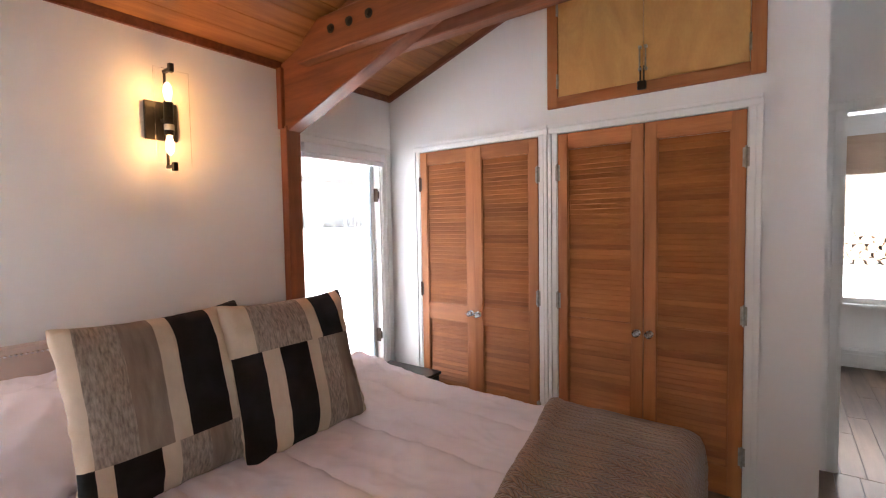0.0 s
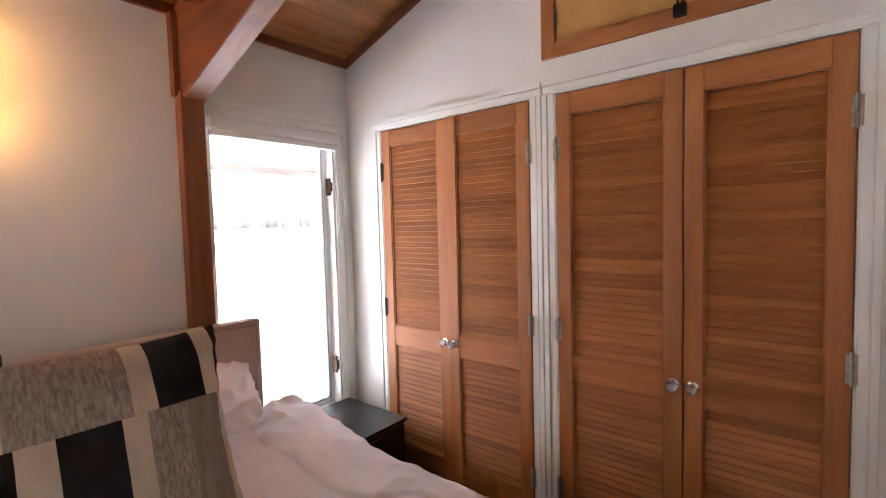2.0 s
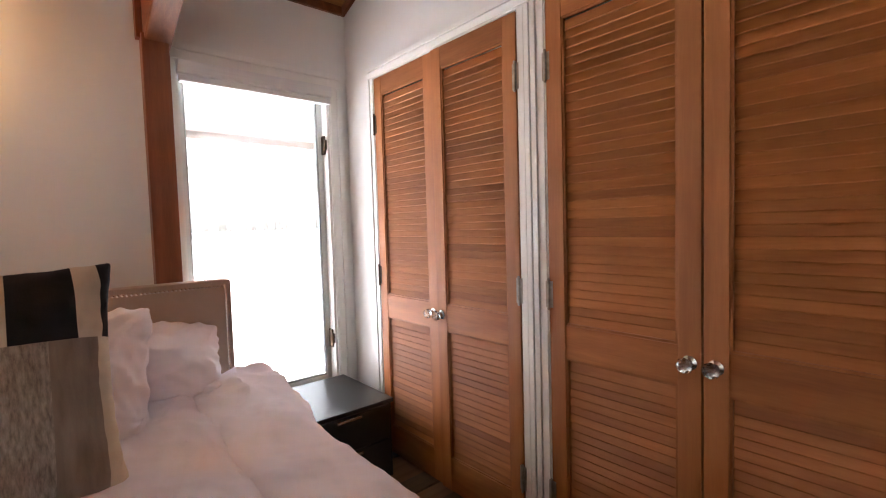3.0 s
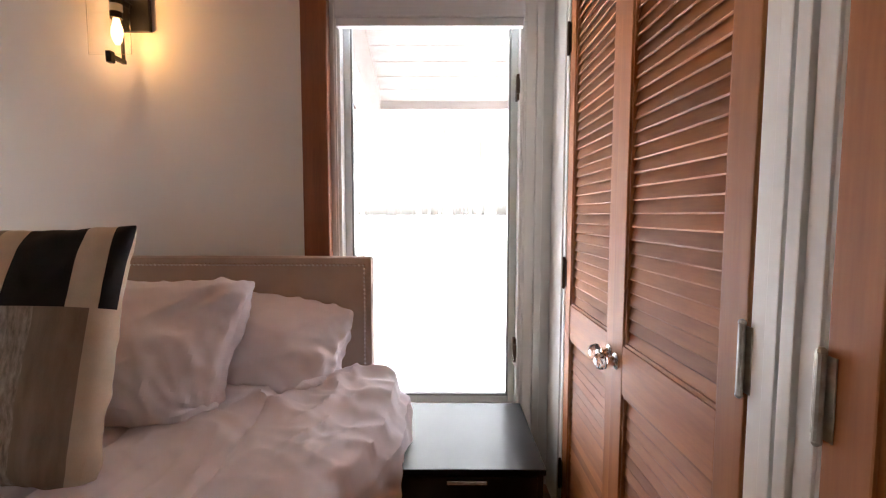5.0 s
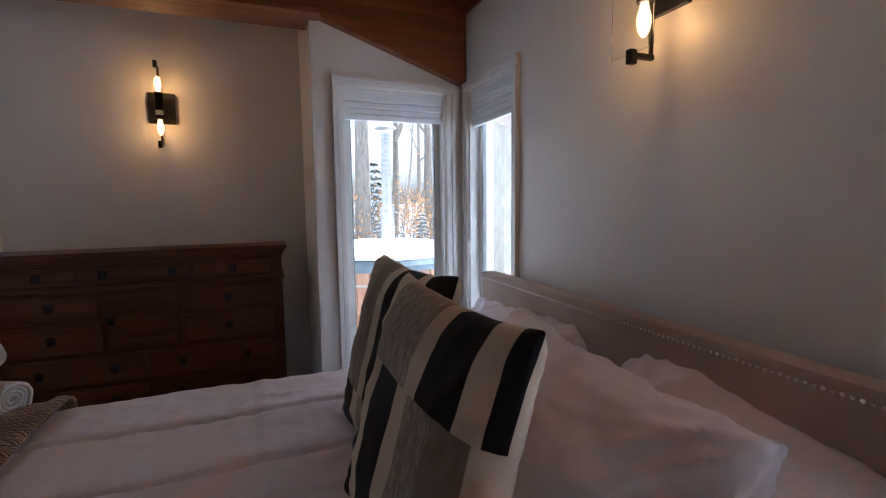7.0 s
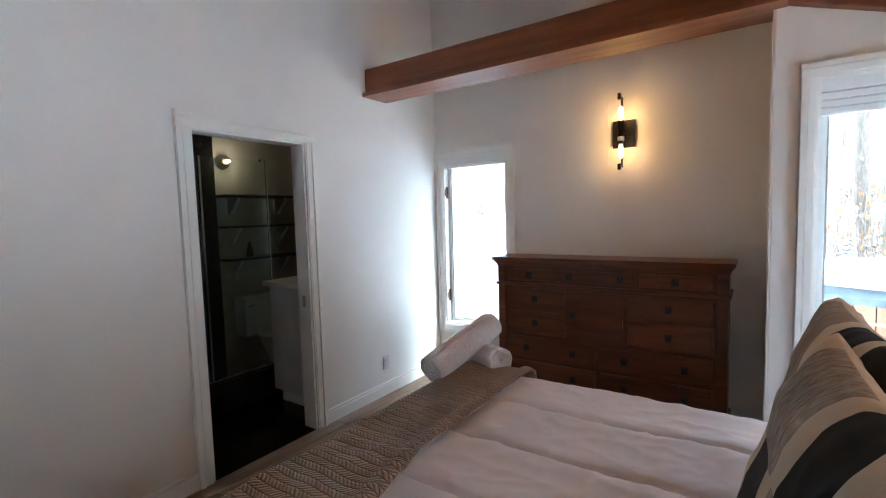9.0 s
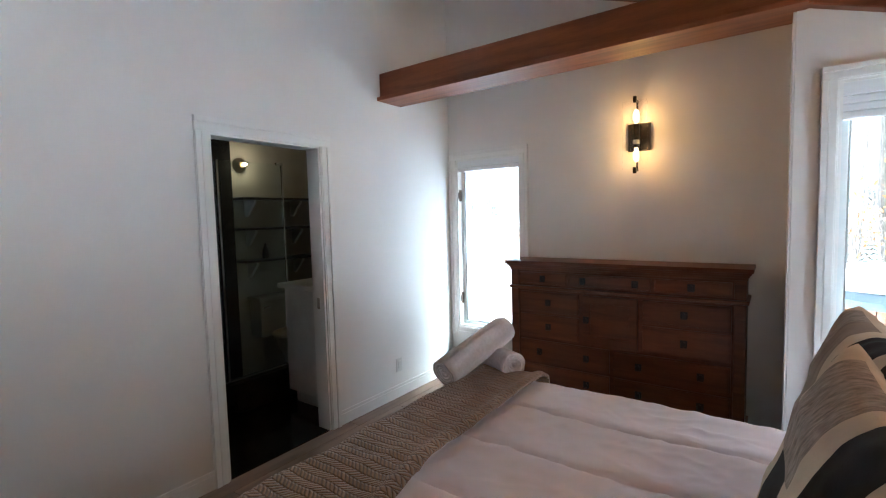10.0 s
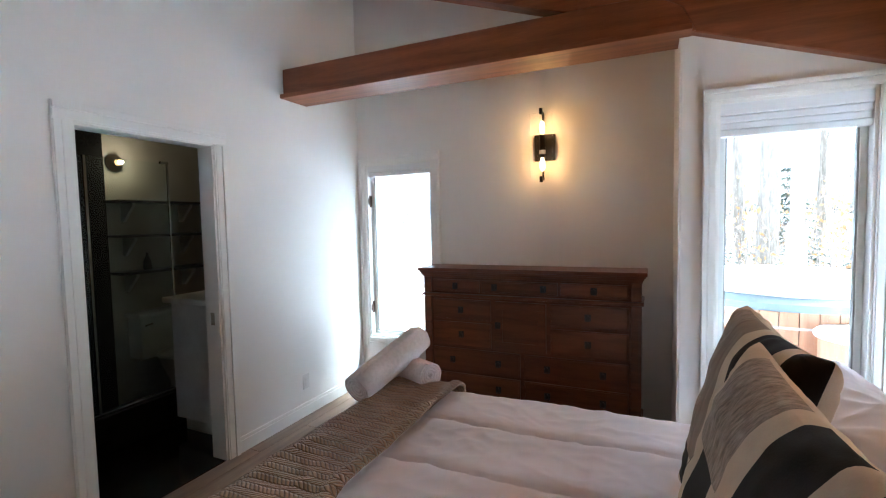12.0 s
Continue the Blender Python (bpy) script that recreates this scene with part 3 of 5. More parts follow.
louver_door(-0.8385, C1[1] - 0.003, -0.806, C1[1] - 0.004, 0.0)
louver_door(C1[0] + 0.003, -0.8435, -0.878, C1[0] + 0.004, 1.2)
louver_door(-2.0165, C2[1] - 0.003, -1.985, C2[1] - 0.004)
louver_door(C2[0] + 0.003, -2.0215, -2.055, C2[0] + 0.004)
for y0, y1 in (C1[:2], C2[:2]):
    setting("wall_closet_inside", box(box(box(B(), 0.60, 0.64, y0 - 0.05, y1 + 0.05, 0, 2.3), 0.12, 0.60, y0 - 0.05, y0 - 0.01, 0, 2.3), 0.12, 0.60, y1 + 0.01, y1 + 0.05, 0, 2.3), PAINT, "plain inside wall of the closet", "wall")
setting("ceiling_closet", box(B(), 0.12, 0.64, -2.6, -0.2, 2.2, 2.24), PAINT, "closet ceiling", "ceiling")

# cupboard over the wide closet
cup = thing("wall_cupboard", "honey plywood cupboard with a wooden frame above the closet", "cupboard")
F = 0.068
for a, b, lo, hi in ((CAB[0] - F, CAB[0], CAB[2] - F, CAB[3] + F), (CAB[1], CAB[1] + F, CAB[2] - F, CAB[3] + F), (CAB[0], CAB[1], CAB[2] - F, CAB[2]), (CAB[0], CAB[1], CAB[3], CAB[3] + F)):
    bm = box(B(), -0.022, -0.001, a, b, lo, hi, 0.003)
    part("frame_board", bm, STILEWOOD if b - a < 0.1 else DOORWOOD, cup)
ymid = (CAB[0] + CAB[1]) / 2
for a, b, hy in ((CAB[0] + 0.003, ymid - 0.002, CAB[0]), (ymid + 0.002, CAB[1] - 0.003, CAB[1])):
    d = part("door", box(B(), -0.012, 0.008, a, b, CAB[2] + 0.003, CAB[3] - 0.003, 0.002), PLYWOOD, cup)
    for z in (CAB[2] + 0.1, CAB[3] - 0.1):
        bm = box(B(), -0.026, -0.0125, hy - 0.006, hy + 0.006, z - 0.045, z + 0.045, 0.001)
        part("hinge", bm, BRASSY, d)
bm = B()
for yo in (-0.016, 0.016):
    rod(bm, (-0.028, ymid + yo, 2.40), (-0.028, ymid + yo, 2.535), 0.005, n=8)
    for z in (2.405, 2.53):
        box(bm, -0.034, -0.012, ymid + yo - 0.008, ymid + yo + 0.008, z - 0.008, z + 0.008, 0.001)
part("pull", bm, BRASSY, cup, "pair of upright metal pulls")
bm = B()
rod(bm, (-0.030, ymid - 0.008, 2.33), (-0.030, ymid - 0.008, 2.42), 0.004, n=8)
rod(bm, (-0.030, ymid + 0.012, 2.33), (-0.030, ymid + 0.012, 2.42), 0.004, n=8)
box(bm, -0.048, -0.023, ymid - 0.022, ymid + 0.026, 2.285, 2.335, 0.008)
part("padlock", bm, IRON, cup, "small grey padlock")
setting("wall_cupboard_back", box(B(), 0.5, 0.53, CAB[0] - 0.05, CAB[1] + 0.05, CAB[2] - 0.05, CAB[3] + 0.05), PAINT, "inside of the cupboard", "wall")


# ---- wall sconces ----
def sconce(m, label):
    """Built facing -y from the wall at y = 0, centred on its plate."""
    ob = thing("wall_sconce", label, "wall lamp", m, group="wall sconces")
    part("back_plate", box(B(), -0.078, 0.078, -0.022, -0.0005, -0.10, 0.10, 0.002), BLACKMETAL, ob, "black metal back plate")
    bm = B()
    rod(bm, (0.0, -0.075, -0.245), (0.0, -0.075, 0.245), 0.007, n=10)
    for s in (-1, 1):
        box(bm, -0.008, 0.008, -0.15, -0.068, s * 0.245 - 0.008, s * 0.245 + 0.008, 0.001)
        box(bm, -0.011, 0.011, -0.165, -0.138, s * 0.25 - 0.022, s * 0.25 + 0.022, 0.003)
    rod(bm, (0, -0.075, 0), (0, -0.02, 0), 0.01, n=10)
    part("arm", bm, BLACKMETAL, ob, "black metal stem with hooked ends")
    bm = B()
    rod(bm, (0.0, -0.105, -0.085), (0.0, -0.105, 0.085), 0.023, n=16)
    part("socket", bm, BLACKMETAL, ob, smooth=True)
    bm = B()
    rod(bm, (0.0, -0.105, -0.06), (0.0, -0.105, -0.03), 0.0236, n=16)
    part("sticker", bm, WHITEPLASTIC, ob, "small printed white sticker")
    for s in (-1, 1):
        bm = B()
        lathe(bm, [(0.012, 0.085), (0.014, 0.10), (0.021, 0.125), (0.022, 0.145), (0.017, 0.17), (0.006, 0.187)], 14, (0, -0.105, 0), pose(0, 0, 0) if s > 0 else pose(0, 0, 0, 180))
        b = part("bulb", bm, BULBGLASS, ob, "glowing clear filament bulb", smooth=True)
        b.visible_shadow = False
        bm = B()
        for k in range(4):
            a = k * math.pi / 2
            rod(bm, (0.009 * math.cos(a), -0.105 + 0.009 * math.sin(a), s * 0.11), (0.007 * math.cos(a), -0.105 + 0.007 * math.sin(a), s * 0.165), 0.0013, n=5)
        part("filament", bm, BULB, b)
    for yg in (-0.15,):
        bm = box(B(), -0.085, 0.085, yg - 0.004, yg, -0.24, 0.24, 0.001)
        g = part("glass_shade", bm, CLEAR, ob, "clear glass panel")
        g.visible_shadow = False
    for s in (-1, 1):
        lamp("sconce_light", "POINT", m @ pose(0, -0.105, s * 0.14), 0.19, (1.0, 0.44, 0.12), radius=0.02)
    return ob


sconce(pose(-1.79, 0, 2.098), "black wall sconce with clear glass and glowing bulbs above the bed")
sconce(pose(DRESS_X, -1.81, 2.06, 0, 0, 90), "black wall sconce with clear glass and glowing bulbs above the dresser")

# ---- bed ----
BX0, BX1, BYH, BYF, BZ = -2.90, -0.70, -0.17, -2.44, 0.555
bed = thing("bed", "king bed with a taupe upholstered headboard", "bed")
bm = box(B(), -2.828, -0.761, -0.158, -0.075, 0.50, 1.053, 0.016)
hb = part("headboard", bm, UPHOLSTERY, bed, "taupe upholstered headboard with nailhead edge", smooth=True)
bm = B()
nail = []
x = -2.80
while x < -0.785:
    nail.append((x, 1.022))
    x += 0.017
z = 0.53
while z < 1.022:
    nail.append((-0.79, z)), nail.append((-2.80, z))
    z += 0.017
for a, b in nail:
    bmesh.ops.create_icosphere(bm, subdivisions=1, radius=0.0062, matrix=Matrix.Translation((a, -0.159, b)) @ Matrix.Diagonal((1, 0.5, 1, 1)))
tagged(part("nailhead_trim", bm, CHROME, hb, "row of small metal nailheads", smooth=True), kind="stuff")
for xl in (-2.72, -0.87):
    part("leg", box(B(), xl - 0.03, xl + 0.03, -0.14, -0.08, 0, 0.51, 0.003), LACQUER, bed)
part("mattress", box(B(), -2.76, -0.83, -2.36, -0.16, 0.25, 0.53, 0.05), LINEN, bed, "white mattress", smooth=True)
part("base", box(B(), -2.75, -0.84, -2.33, -0.17, 0.10, 0.25, 0.01), LACQUER, bed, "dark bed base")
for xl in (-2.65, -0.94):
    for yl in (-2.25, -0.4):
        part("foot", box(B(), xl - 0.03, xl + 0.03, yl - 0.03, yl + 0.03, 0, 0.10, 0.003), LACQUER, bed)


def drape(name, x0, x1, y0, y1, top, drop_x, drop_f, nx, ny, height, uv=False, start=None):
    """Cloth laid over a box, hanging over both sides and the foot (towards -y)."""
    bm = B()
    layer = bm.loops.layers.uv.new("UVMap") if uv else None
    half, cx, r = (x1 - x0) / 2, (x0 + x1) / 2, 0.07
    arc = r * math.pi / 2
    su = half - r + arc + drop_x
    lf = (y1 - y0) - r + arc + drop_f

    def bend(d, flat):
        """Distance past the flat part gives how far out and how far down."""
        if d <= flat:
            return d, 0.0
        d -= flat
        if d < arc:
            return flat + r * math.sin(d / r), r * (1 - math.cos(d / r))
        return flat + r, r + d - arc
    grid = []
    for j in range(ny + 1):
        row = []
        for i in range(nx + 1):
            u = -su + 2 * su * i / nx
            v0 = -start(cx + u) if start else 0.0
            v = v0 + (lf - v0) * j / ny
            ox, dz1 = bend(abs(u), half - r)
            oy, dz2 = bend(v, (y1 - y0) - r) if drop_f > 0 else (v, 0.0)
            h, push = height(cx + u, y1 - v, dz1 + dz2)
            out = 0.05 * (dz1 > r) * (dz1 - r)
            x = cx + math.copysign(ox + push + out, u) if dz1 > 0.02 else cx + u
            y = y1 - oy - (push if dz2 > 0.02 else 0)
            row.append((bm.verts.new((x, y, top + h * (1 if dz1 + dz2 < 0.05 else 0.4) - max(dz1, dz2) - 0.15 * min(dz1, dz2))), (u, v)))
        grid.append(row)
    for j in range(ny):
        for i in range(nx):
            q = (grid[j][i], grid[j + 1][i], grid[j + 1][i + 1], grid[j][i + 1])
            f = bm.faces.new([a[0] for a in q])
            if uv:
                for lp, a in zip(f.loops, q):
                    lp[layer].uv = a[1]
    return bm


def fold_noise(x, y, scale, seed=0.0):
    return noise.noise(Vector((x * scale, y * scale, seed)))


def duvet_height(x, y, drop):
    seam = 0.0
    for sx in (-2.55, -2.17, -1.79, -1.41, -1.03):
        d = abs(x - sx + 0.02 * fold_noise(0, y, 3, sx))
        seam -= 0.013 * math.exp(-(d / 0.013) ** 2)
        seam += 0.006 * math.exp(-((d - 0.06) / 0.05) ** 2)
    wr = 0.008 * fold_noise(x, y, 2.6, 3) + 0.003 * fold_noise(x * 0.6, y * 1.6, 11, 5)
    ridged = 0.006 * (1 - abs(fold_noise(x, y * 0.7, 7, 9))) ** 4
    cross = 0.006 * max(0, 1 - abs(y + 1.25 + 0.03 * fold_noise(x, 0, 4, 2)) / 0.05)
    near_head = max(0.0, min(1.0, (y + 1.05) / 0.6)) * max(0.0, min(1.0, (x + 1.45) / 0.35))
    crumple = near_head * (0.05 * (0.5 + fold_noise(x, y, 2.6, 21)) + 0.035 * (1 - abs(fold_noise(x * 1.3, y * 0.6, 5.5, 31))) ** 3)
    push = 0.022 * fold_noise(x + y, 0, 5, 7) * min(1, drop / 0.15) + 0.012 * fold_noise(x, y, 14, 8) * min(1, drop / 0.1)
    fine = (0.0045 + 0.016 * near_head) * (1 - abs(fold_noise(x * 0.9 + 0.25 * fold_noise(x, y, 2, 4), y * 0.45, 9, 61))) ** 5
    fine += (0.003 + 0.006 * near_head) * (1 - abs(fold_noise(x * 0.7 + y * 0.4, y * 0.7, 13, 67))) ** 5
    bulge = 0.11 * max(0.0, min(1.0, (y + 0.95) / 0.3)) * (x > -1.2)
    return 0.012 + seam + wr + ridged + cross + crumple + fine, push + 0.3 * fine + bulge * min(1.0, drop / 0.08)


bm = drape("duvet", -2.95, -0.71, -2.38, -0.30, 0.578, 0.26, 0.20, 250, 220, duvet_height)
duvet = thing("duvet", "rumpled white quilted duvet spread over the bed", "bedding", bm=bm, material=LINEN, smooth=True)
sm = duvet.modifiers.new("thick", "SOLIDIFY")
sm.thickness, sm.offset = 0.012, -1


def throw_height(x, y, drop):
    edge = 0.018 * math.exp(-((y + 2.03 - 0.26 * max(0.0, min(1.0, (x + 1.9) / 1.2))) / 0.028) ** 2)
    return 0.014 + 0.012 * fold_noise(x, y, 4, 41) + 0.009 * (1 - abs(fold_noise(x * 0.5, y, 6, 43))) ** 3 + edge + duvet_height(x, y, 0)[0] * 0.3, \
        0.03 * fold_noise(x + y, 0, 4.5, 47) * min(1, drop / 0.15) + 0.01


bm = drape("throw", -2.97, -0.69, -2.40, -2.0, 0.598, 0.20, 0.34, 150, 70, throw_height, uv=True, start=lambda x: 0.26 * max(0.0, min(1.0, (x + 1.9) / 1.2)))
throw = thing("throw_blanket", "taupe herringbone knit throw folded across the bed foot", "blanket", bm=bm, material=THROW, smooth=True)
sm = throw.modifiers.new("thick", "SOLIDIFY")
sm.thickness, sm.offset = 0.014, 1


def creases(x, z, w, h, seed):
    """Folds that fan out of the corners and gather along the seams, about -1 to 2."""
    total = 0.0
    for k, (cx, cz) in enumerate(((0, 0), (w, 0), (0, h), (w, h))):
        dx, dz = abs(x - cx), abs(z - cz)
        r = math.hypot(dx, dz)
        fan = 1 - abs(noise.noise(Vector((math.atan2(dz, dx) * 4.5, r * 3.5, seed + 5 * k))))
        total += 1.5 * fan ** 5 * math.exp(-(r / 0.30) ** 2) * min(1.0, r / 0.05)
    side = min(x, w - x)
    total += 1.1 * (1 - abs(noise.noise(Vector((z * 13, side * 3, seed + 31))))) ** 4 * math.exp(-side / 0.10)
    rim = min(z, h - z)
    total += 0.8 * (1 - abs(noise.noise(Vector((x * 10, rim * 3, seed + 47))))) ** 4 * math.exp(-rim / 0.09)
    bend = noise.noise(Vector((x * 2, z * 2, seed)))
    total += 0.9 * (1 - abs(noise.noise(Vector((x * 3.2 + 1.6 * z + bend, z * 5.5 - x * 1.8, seed + 60))))) ** 7
    total += 0.5 * (1 - abs(noise.noise(Vector((x * 9 - 3 * z + bend, z * 8 + x * 3, seed + 80))))) ** 7
    return (total + 0.5 * noise.noise(Vector((x * 5, z * 5, seed + 90))) - 0.4) * min(1.0, min(side, rim) / 0.03)


def stuffed(w, h, volume, seed, turn, nx, ny, bend=0.1, steps=80, lean=0.10, pattern=None, weight=3.0, hold=60.0, pucker=0.0, crease=0.01):
    """Two sheets sewn at the rim, filled, settled on the bed (z = 0) and against a leaning plane behind."""
    rows, cols = ny + 1, nx + 1
    front = np.arange(rows * cols).reshape(rows, cols)
    back = front.copy()
    back[1:-1, 1:-1] = rows * cols + np.arange((ny - 1) * (nx - 1)).reshape(ny - 1, nx - 1)
    total = rows * cols + (ny - 1) * (nx - 1)
    rs = np.random.RandomState(seed)
    gu, gv = np.meshgrid(np.linspace(-w / 2, w / 2, cols), np.linspace(0, h, rows))
    R = np.array(turn.to_3x3())
    P = np.zeros((total, 3))
    puff = (1 - (2 * gu / w) ** 2) * (1 - (2 * gv / h - 1) ** 2)
    for g, s in ((back, 1), (front, -1)):
        P[g.ravel()] = np.stack([gu.ravel(), s * 0.05 * puff.ravel(), gv.ravel()], 1)
    P += rs.normal(0, 0.0015, P.shape)
    P = P @ R.T
    ax = R @ np.array([0, 1.0, 0])
    batches = []
    rim = np.zeros(total, bool)
    for edge in (front[0], front[-1], front[:, 0], front[:, -1]):
        rim[edge] = True
    dx, dz = w / nx, h / ny
    for g in (front, back):
        for di, dj, k in ((0, 1, 1.0), (1, 0, 1.0), (1, 1, 0.35), (1, -1, 0.35), (0, 2, bend), (2, 0, bend)):
            a = g[:rows - di, max(0, -dj):cols - max(0, dj)]
            b = g[di:, max(0, dj):cols + min(0, dj)]
            span = max(di, abs(dj))
            ii, jj = np.meshgrid(np.arange(a.shape[0]), np.arange(a.shape[1]), indexing="ij")
            key = (ii // span) % 2 if di else (jj // span) % 2
            for par in (0, 1):
                m = key == par
                rest = np.full(m.sum(), math.hypot(di * dz, dj * dx))
                if span == 1 and di * dj == 0:
                    rest[rim[a[m]] & rim[b[m]]] *= 1 - pucker
                batches.append((a[m], b[m], rest, k))
    V = np.zeros_like(P)
    rest_shape = P.copy()
    dt = 0.016
    gravity = np.array([0, 0, -weight])
    for step in range(steps):
        nrm = np.zeros_like(P)
        vol = 0.0
        for g, s in ((front, 1), (back, -1)):
            q = P[g]
            c = np.cross(np.gradient(q, axis=1), np.gradient(q, axis=0)) * s
            nrm[g[1:-1, 1:-1].ravel()] = c[1:-1, 1:-1].reshape(-1, 3)
            vol += (c[1:-1, 1:-1] * (q[1:-1, 1:-1] - P.mean(0))).sum() / 3
        force = 2.5e5 * max(-0.5, min(1.0, volume / max(vol, 1e-4) - 1))
        back_to = rest_shape - P
        back_to -= np.outer(back_to @ ax, ax)
        V = (V + dt * (gravity + force * nrm + hold * back_to)) * 0.92
        N = P + dt * V
        for _ in range(5):
            for a, b, rest, k in batches:
                d = N[b] - N[a]
                ln = np.sqrt((d * d).sum(1)) + 1e-9
                corr = (0.5 * k * (ln - rest) / ln)[:, None] * d
                N[a] += corr
                N[b] -= corr
            low = N[:, 2] < 0
            N[low, 2] = 0
            N[low, :2] = 0.5 * N[low, :2] + 0.5 * P[low, :2]
            over = np.maximum(N @ ax - lean, 0)
            N -= over[:, None] * ax
        V = np.clip((N - P) / dt, -3, 3)
        P = N
    for g, s in ((front, 1), (back, -1)):
        q = P[g]
        c = np.cross(np.gradient(q, axis=1), np.gradient(q, axis=0)) * s
        c /= np.linalg.norm(c, axis=2, keepdims=True) + 1e-9
        for j in range(1, ny):
            for i in range(1, nx):
                P[g[j, i]] += c[j, i] * crease * creases(i * dx, j * dz, w, h, seed + 3.7 * s)
    bm = B()
    vs = [bm.verts.new(p) for p in P]
    for g, s in ((front, -1), (back, 1)):
        for j in range(ny):
            for i in range(nx):
                q = (vs[g[j, i]], vs[g[j, i + 1]], vs[g[j + 1, i + 1]], vs[g[j + 1, i]])
                f = bm.faces.new(q if s < 0 else q[::-1])
                if pattern:
                    f.material_index = pattern((i + 0.5) / nx, (j + 0.5) / ny, s)
    return bm


def soft_thing(name, label, m, group, bm, material):
    ob = thing(name, label, "pillow", m, group, bm, material, True)
    sub = ob.modifiers.new("soft", "SUBSURF")
    sub.levels = sub.render_levels = 1
    return ob


def bands(rows):
    """rows: (lower edge of the band, [(right edge, material), ...]) from the top down."""
    def pick(u, v, s):
        if s > 0:
            return 0
        for lo, cols in rows:
            if v >= lo:
                for right, m in cols:
                    if u <= right:
                        return m
                return cols[-1][1]
        return rows[-1][1][-1][1]
    return pick


CR, BK, GR, TP = 0, 1, 2, 3
left_rows = bands([(0.30, [(0.09, CR), (0.27, GR), (0.44, TP), (0.52, CR), (0.75, BK), (0.85, CR), (1, BK)]),
                   (0.0, [(0.08, BK), (0.17, CR), (0.36, BK), (0.46, CR), (0.62, GR), (0.72, TP), (0.88, GR), (1, CR)])])
right_rows = bands([(0.67, [(0.16, CR), (0.54, GR), (0.64, CR), (0.84, BK), (0.93, CR), (1, BK)]),
                    (0.0, [(0.19, BK), (0.29, CR), (0.49, BK), (0.58, CR), (0.75, GR), (0.90, TP), (1, CR)])])
KILIM = [CREAM, KBLACK, KGREY, KTAUPE]
for x, y, z, tilt, ry, rz, sd, rows, words in (
        (-2.135, -0.905, 0.575, -14, 0, 4, 3, left_rows, "patchwork kilim cushion in black, cream and taupe"),
        (-1.62, -0.985, 0.575, -15, 1, 3, 9, right_rows, "patchwork kilim cushion with cream, black and grey stripes")):
    soft_thing("throw_pillow", words, pose(x, y, z, 0, 0, rz), "kilim cushions",
               stuffed(0.69, 0.69, 0.050, sd, pose(0, 0, 0, tilt, ry, 0), 44, 44, 0.3, pattern=rows, lean=0.10, weight=1.0, hold=35.0, pucker=0.03, crease=0.008), KILIM)
for x, y, z, w, h, tilt, ry, rz, sd, vol in ((-1.37, -0.385, 0.60, 0.98, 0.52, -36, 9, -3, 1, 0.066), (-2.36, -0.375, 0.585, 0.96, 0.54, -33, -4, 3, 5, 0.070),
                                         (-1.65, -0.62, 0.60, 0.98, 0.58, -24, 2, -4, 2, 0.082), (-2.42, -0.62, 0.585, 0.86, 0.54, -26, -2, 3, 7, 0.065)):
    soft_thing("bed_pillow", "plump white cotton bed pillow with creased corners", pose(x, y, z, 0, 0, rz), "white bed pillows",
               stuffed(w, h, vol, sd, pose(0, 0, 0, tilt, ry), 72, 42, 0.04, lean=0.12, weight=2.5, hold=22.0, pucker=0.09, crease=0.017), LINEN)


# ---- towels on the throw ----
def rolled_towel(m, length, r, seed):
    ob = thing("rolled_towel", "white terry towel rolled up on the bed throw", "towel", m, group="rolled towels")
    bm = B()
    n, turns = 110, 4.2
    rings = []
    for s in (-1, 1):
        ring = []
        for i in range(n + 1):
            f = i / n
            a = f * turns * 2 * math.pi
            rr = r * (0.12 + 0.88 * f)
            rr *= 1 + 0.03 * noise.noise(Vector((a, seed, s)))
            ring.append((rr * math.cos(a), s * (length / 2 - 0.012 * (1 - f) + 0.006 * noise.noise(Vector((a * 2, seed, 0)))), rr * math.sin(a) * 0.93 + r * 0.93))
        rings.append(ring)
    steps = 12
    grid = []
    for k in range(steps + 1):
        w = k / steps
        row = []
        for i in range(n + 1):
            a, b = Vector(rings[0][i]), Vector(rings[1][i])
            p = a.lerp(b, w)
            o = p - Vector((0, p.y, r * 0.93))
            p += o * (0.05 * noise.noise(Vector((p.x * 9, p.y * 7, seed))))
            row.append(bm.verts.new(p))
        grid.append(row)
    for k in range(steps):
        for i in range(n):
            bm.faces.new((grid[k][i], grid[k][i + 1], grid[k + 1][i + 1], grid[k + 1][i]))
    p = part("terry_roll", bm, TOWEL, ob, smooth=True)
    s = p.modifiers.new("pile", "SOLIDIFY")
    s.thickness, s.offset = r * 0.17, 0
    return ob


rolled_towel(pose(-2.95, -2.33, 0.60, 0, 0, -25), 0.40, 0.078, 1)
rolled_towel(pose(-2.83, -2.37, 0.665, 19, 0, 76), 0.52, 0.088, 4)

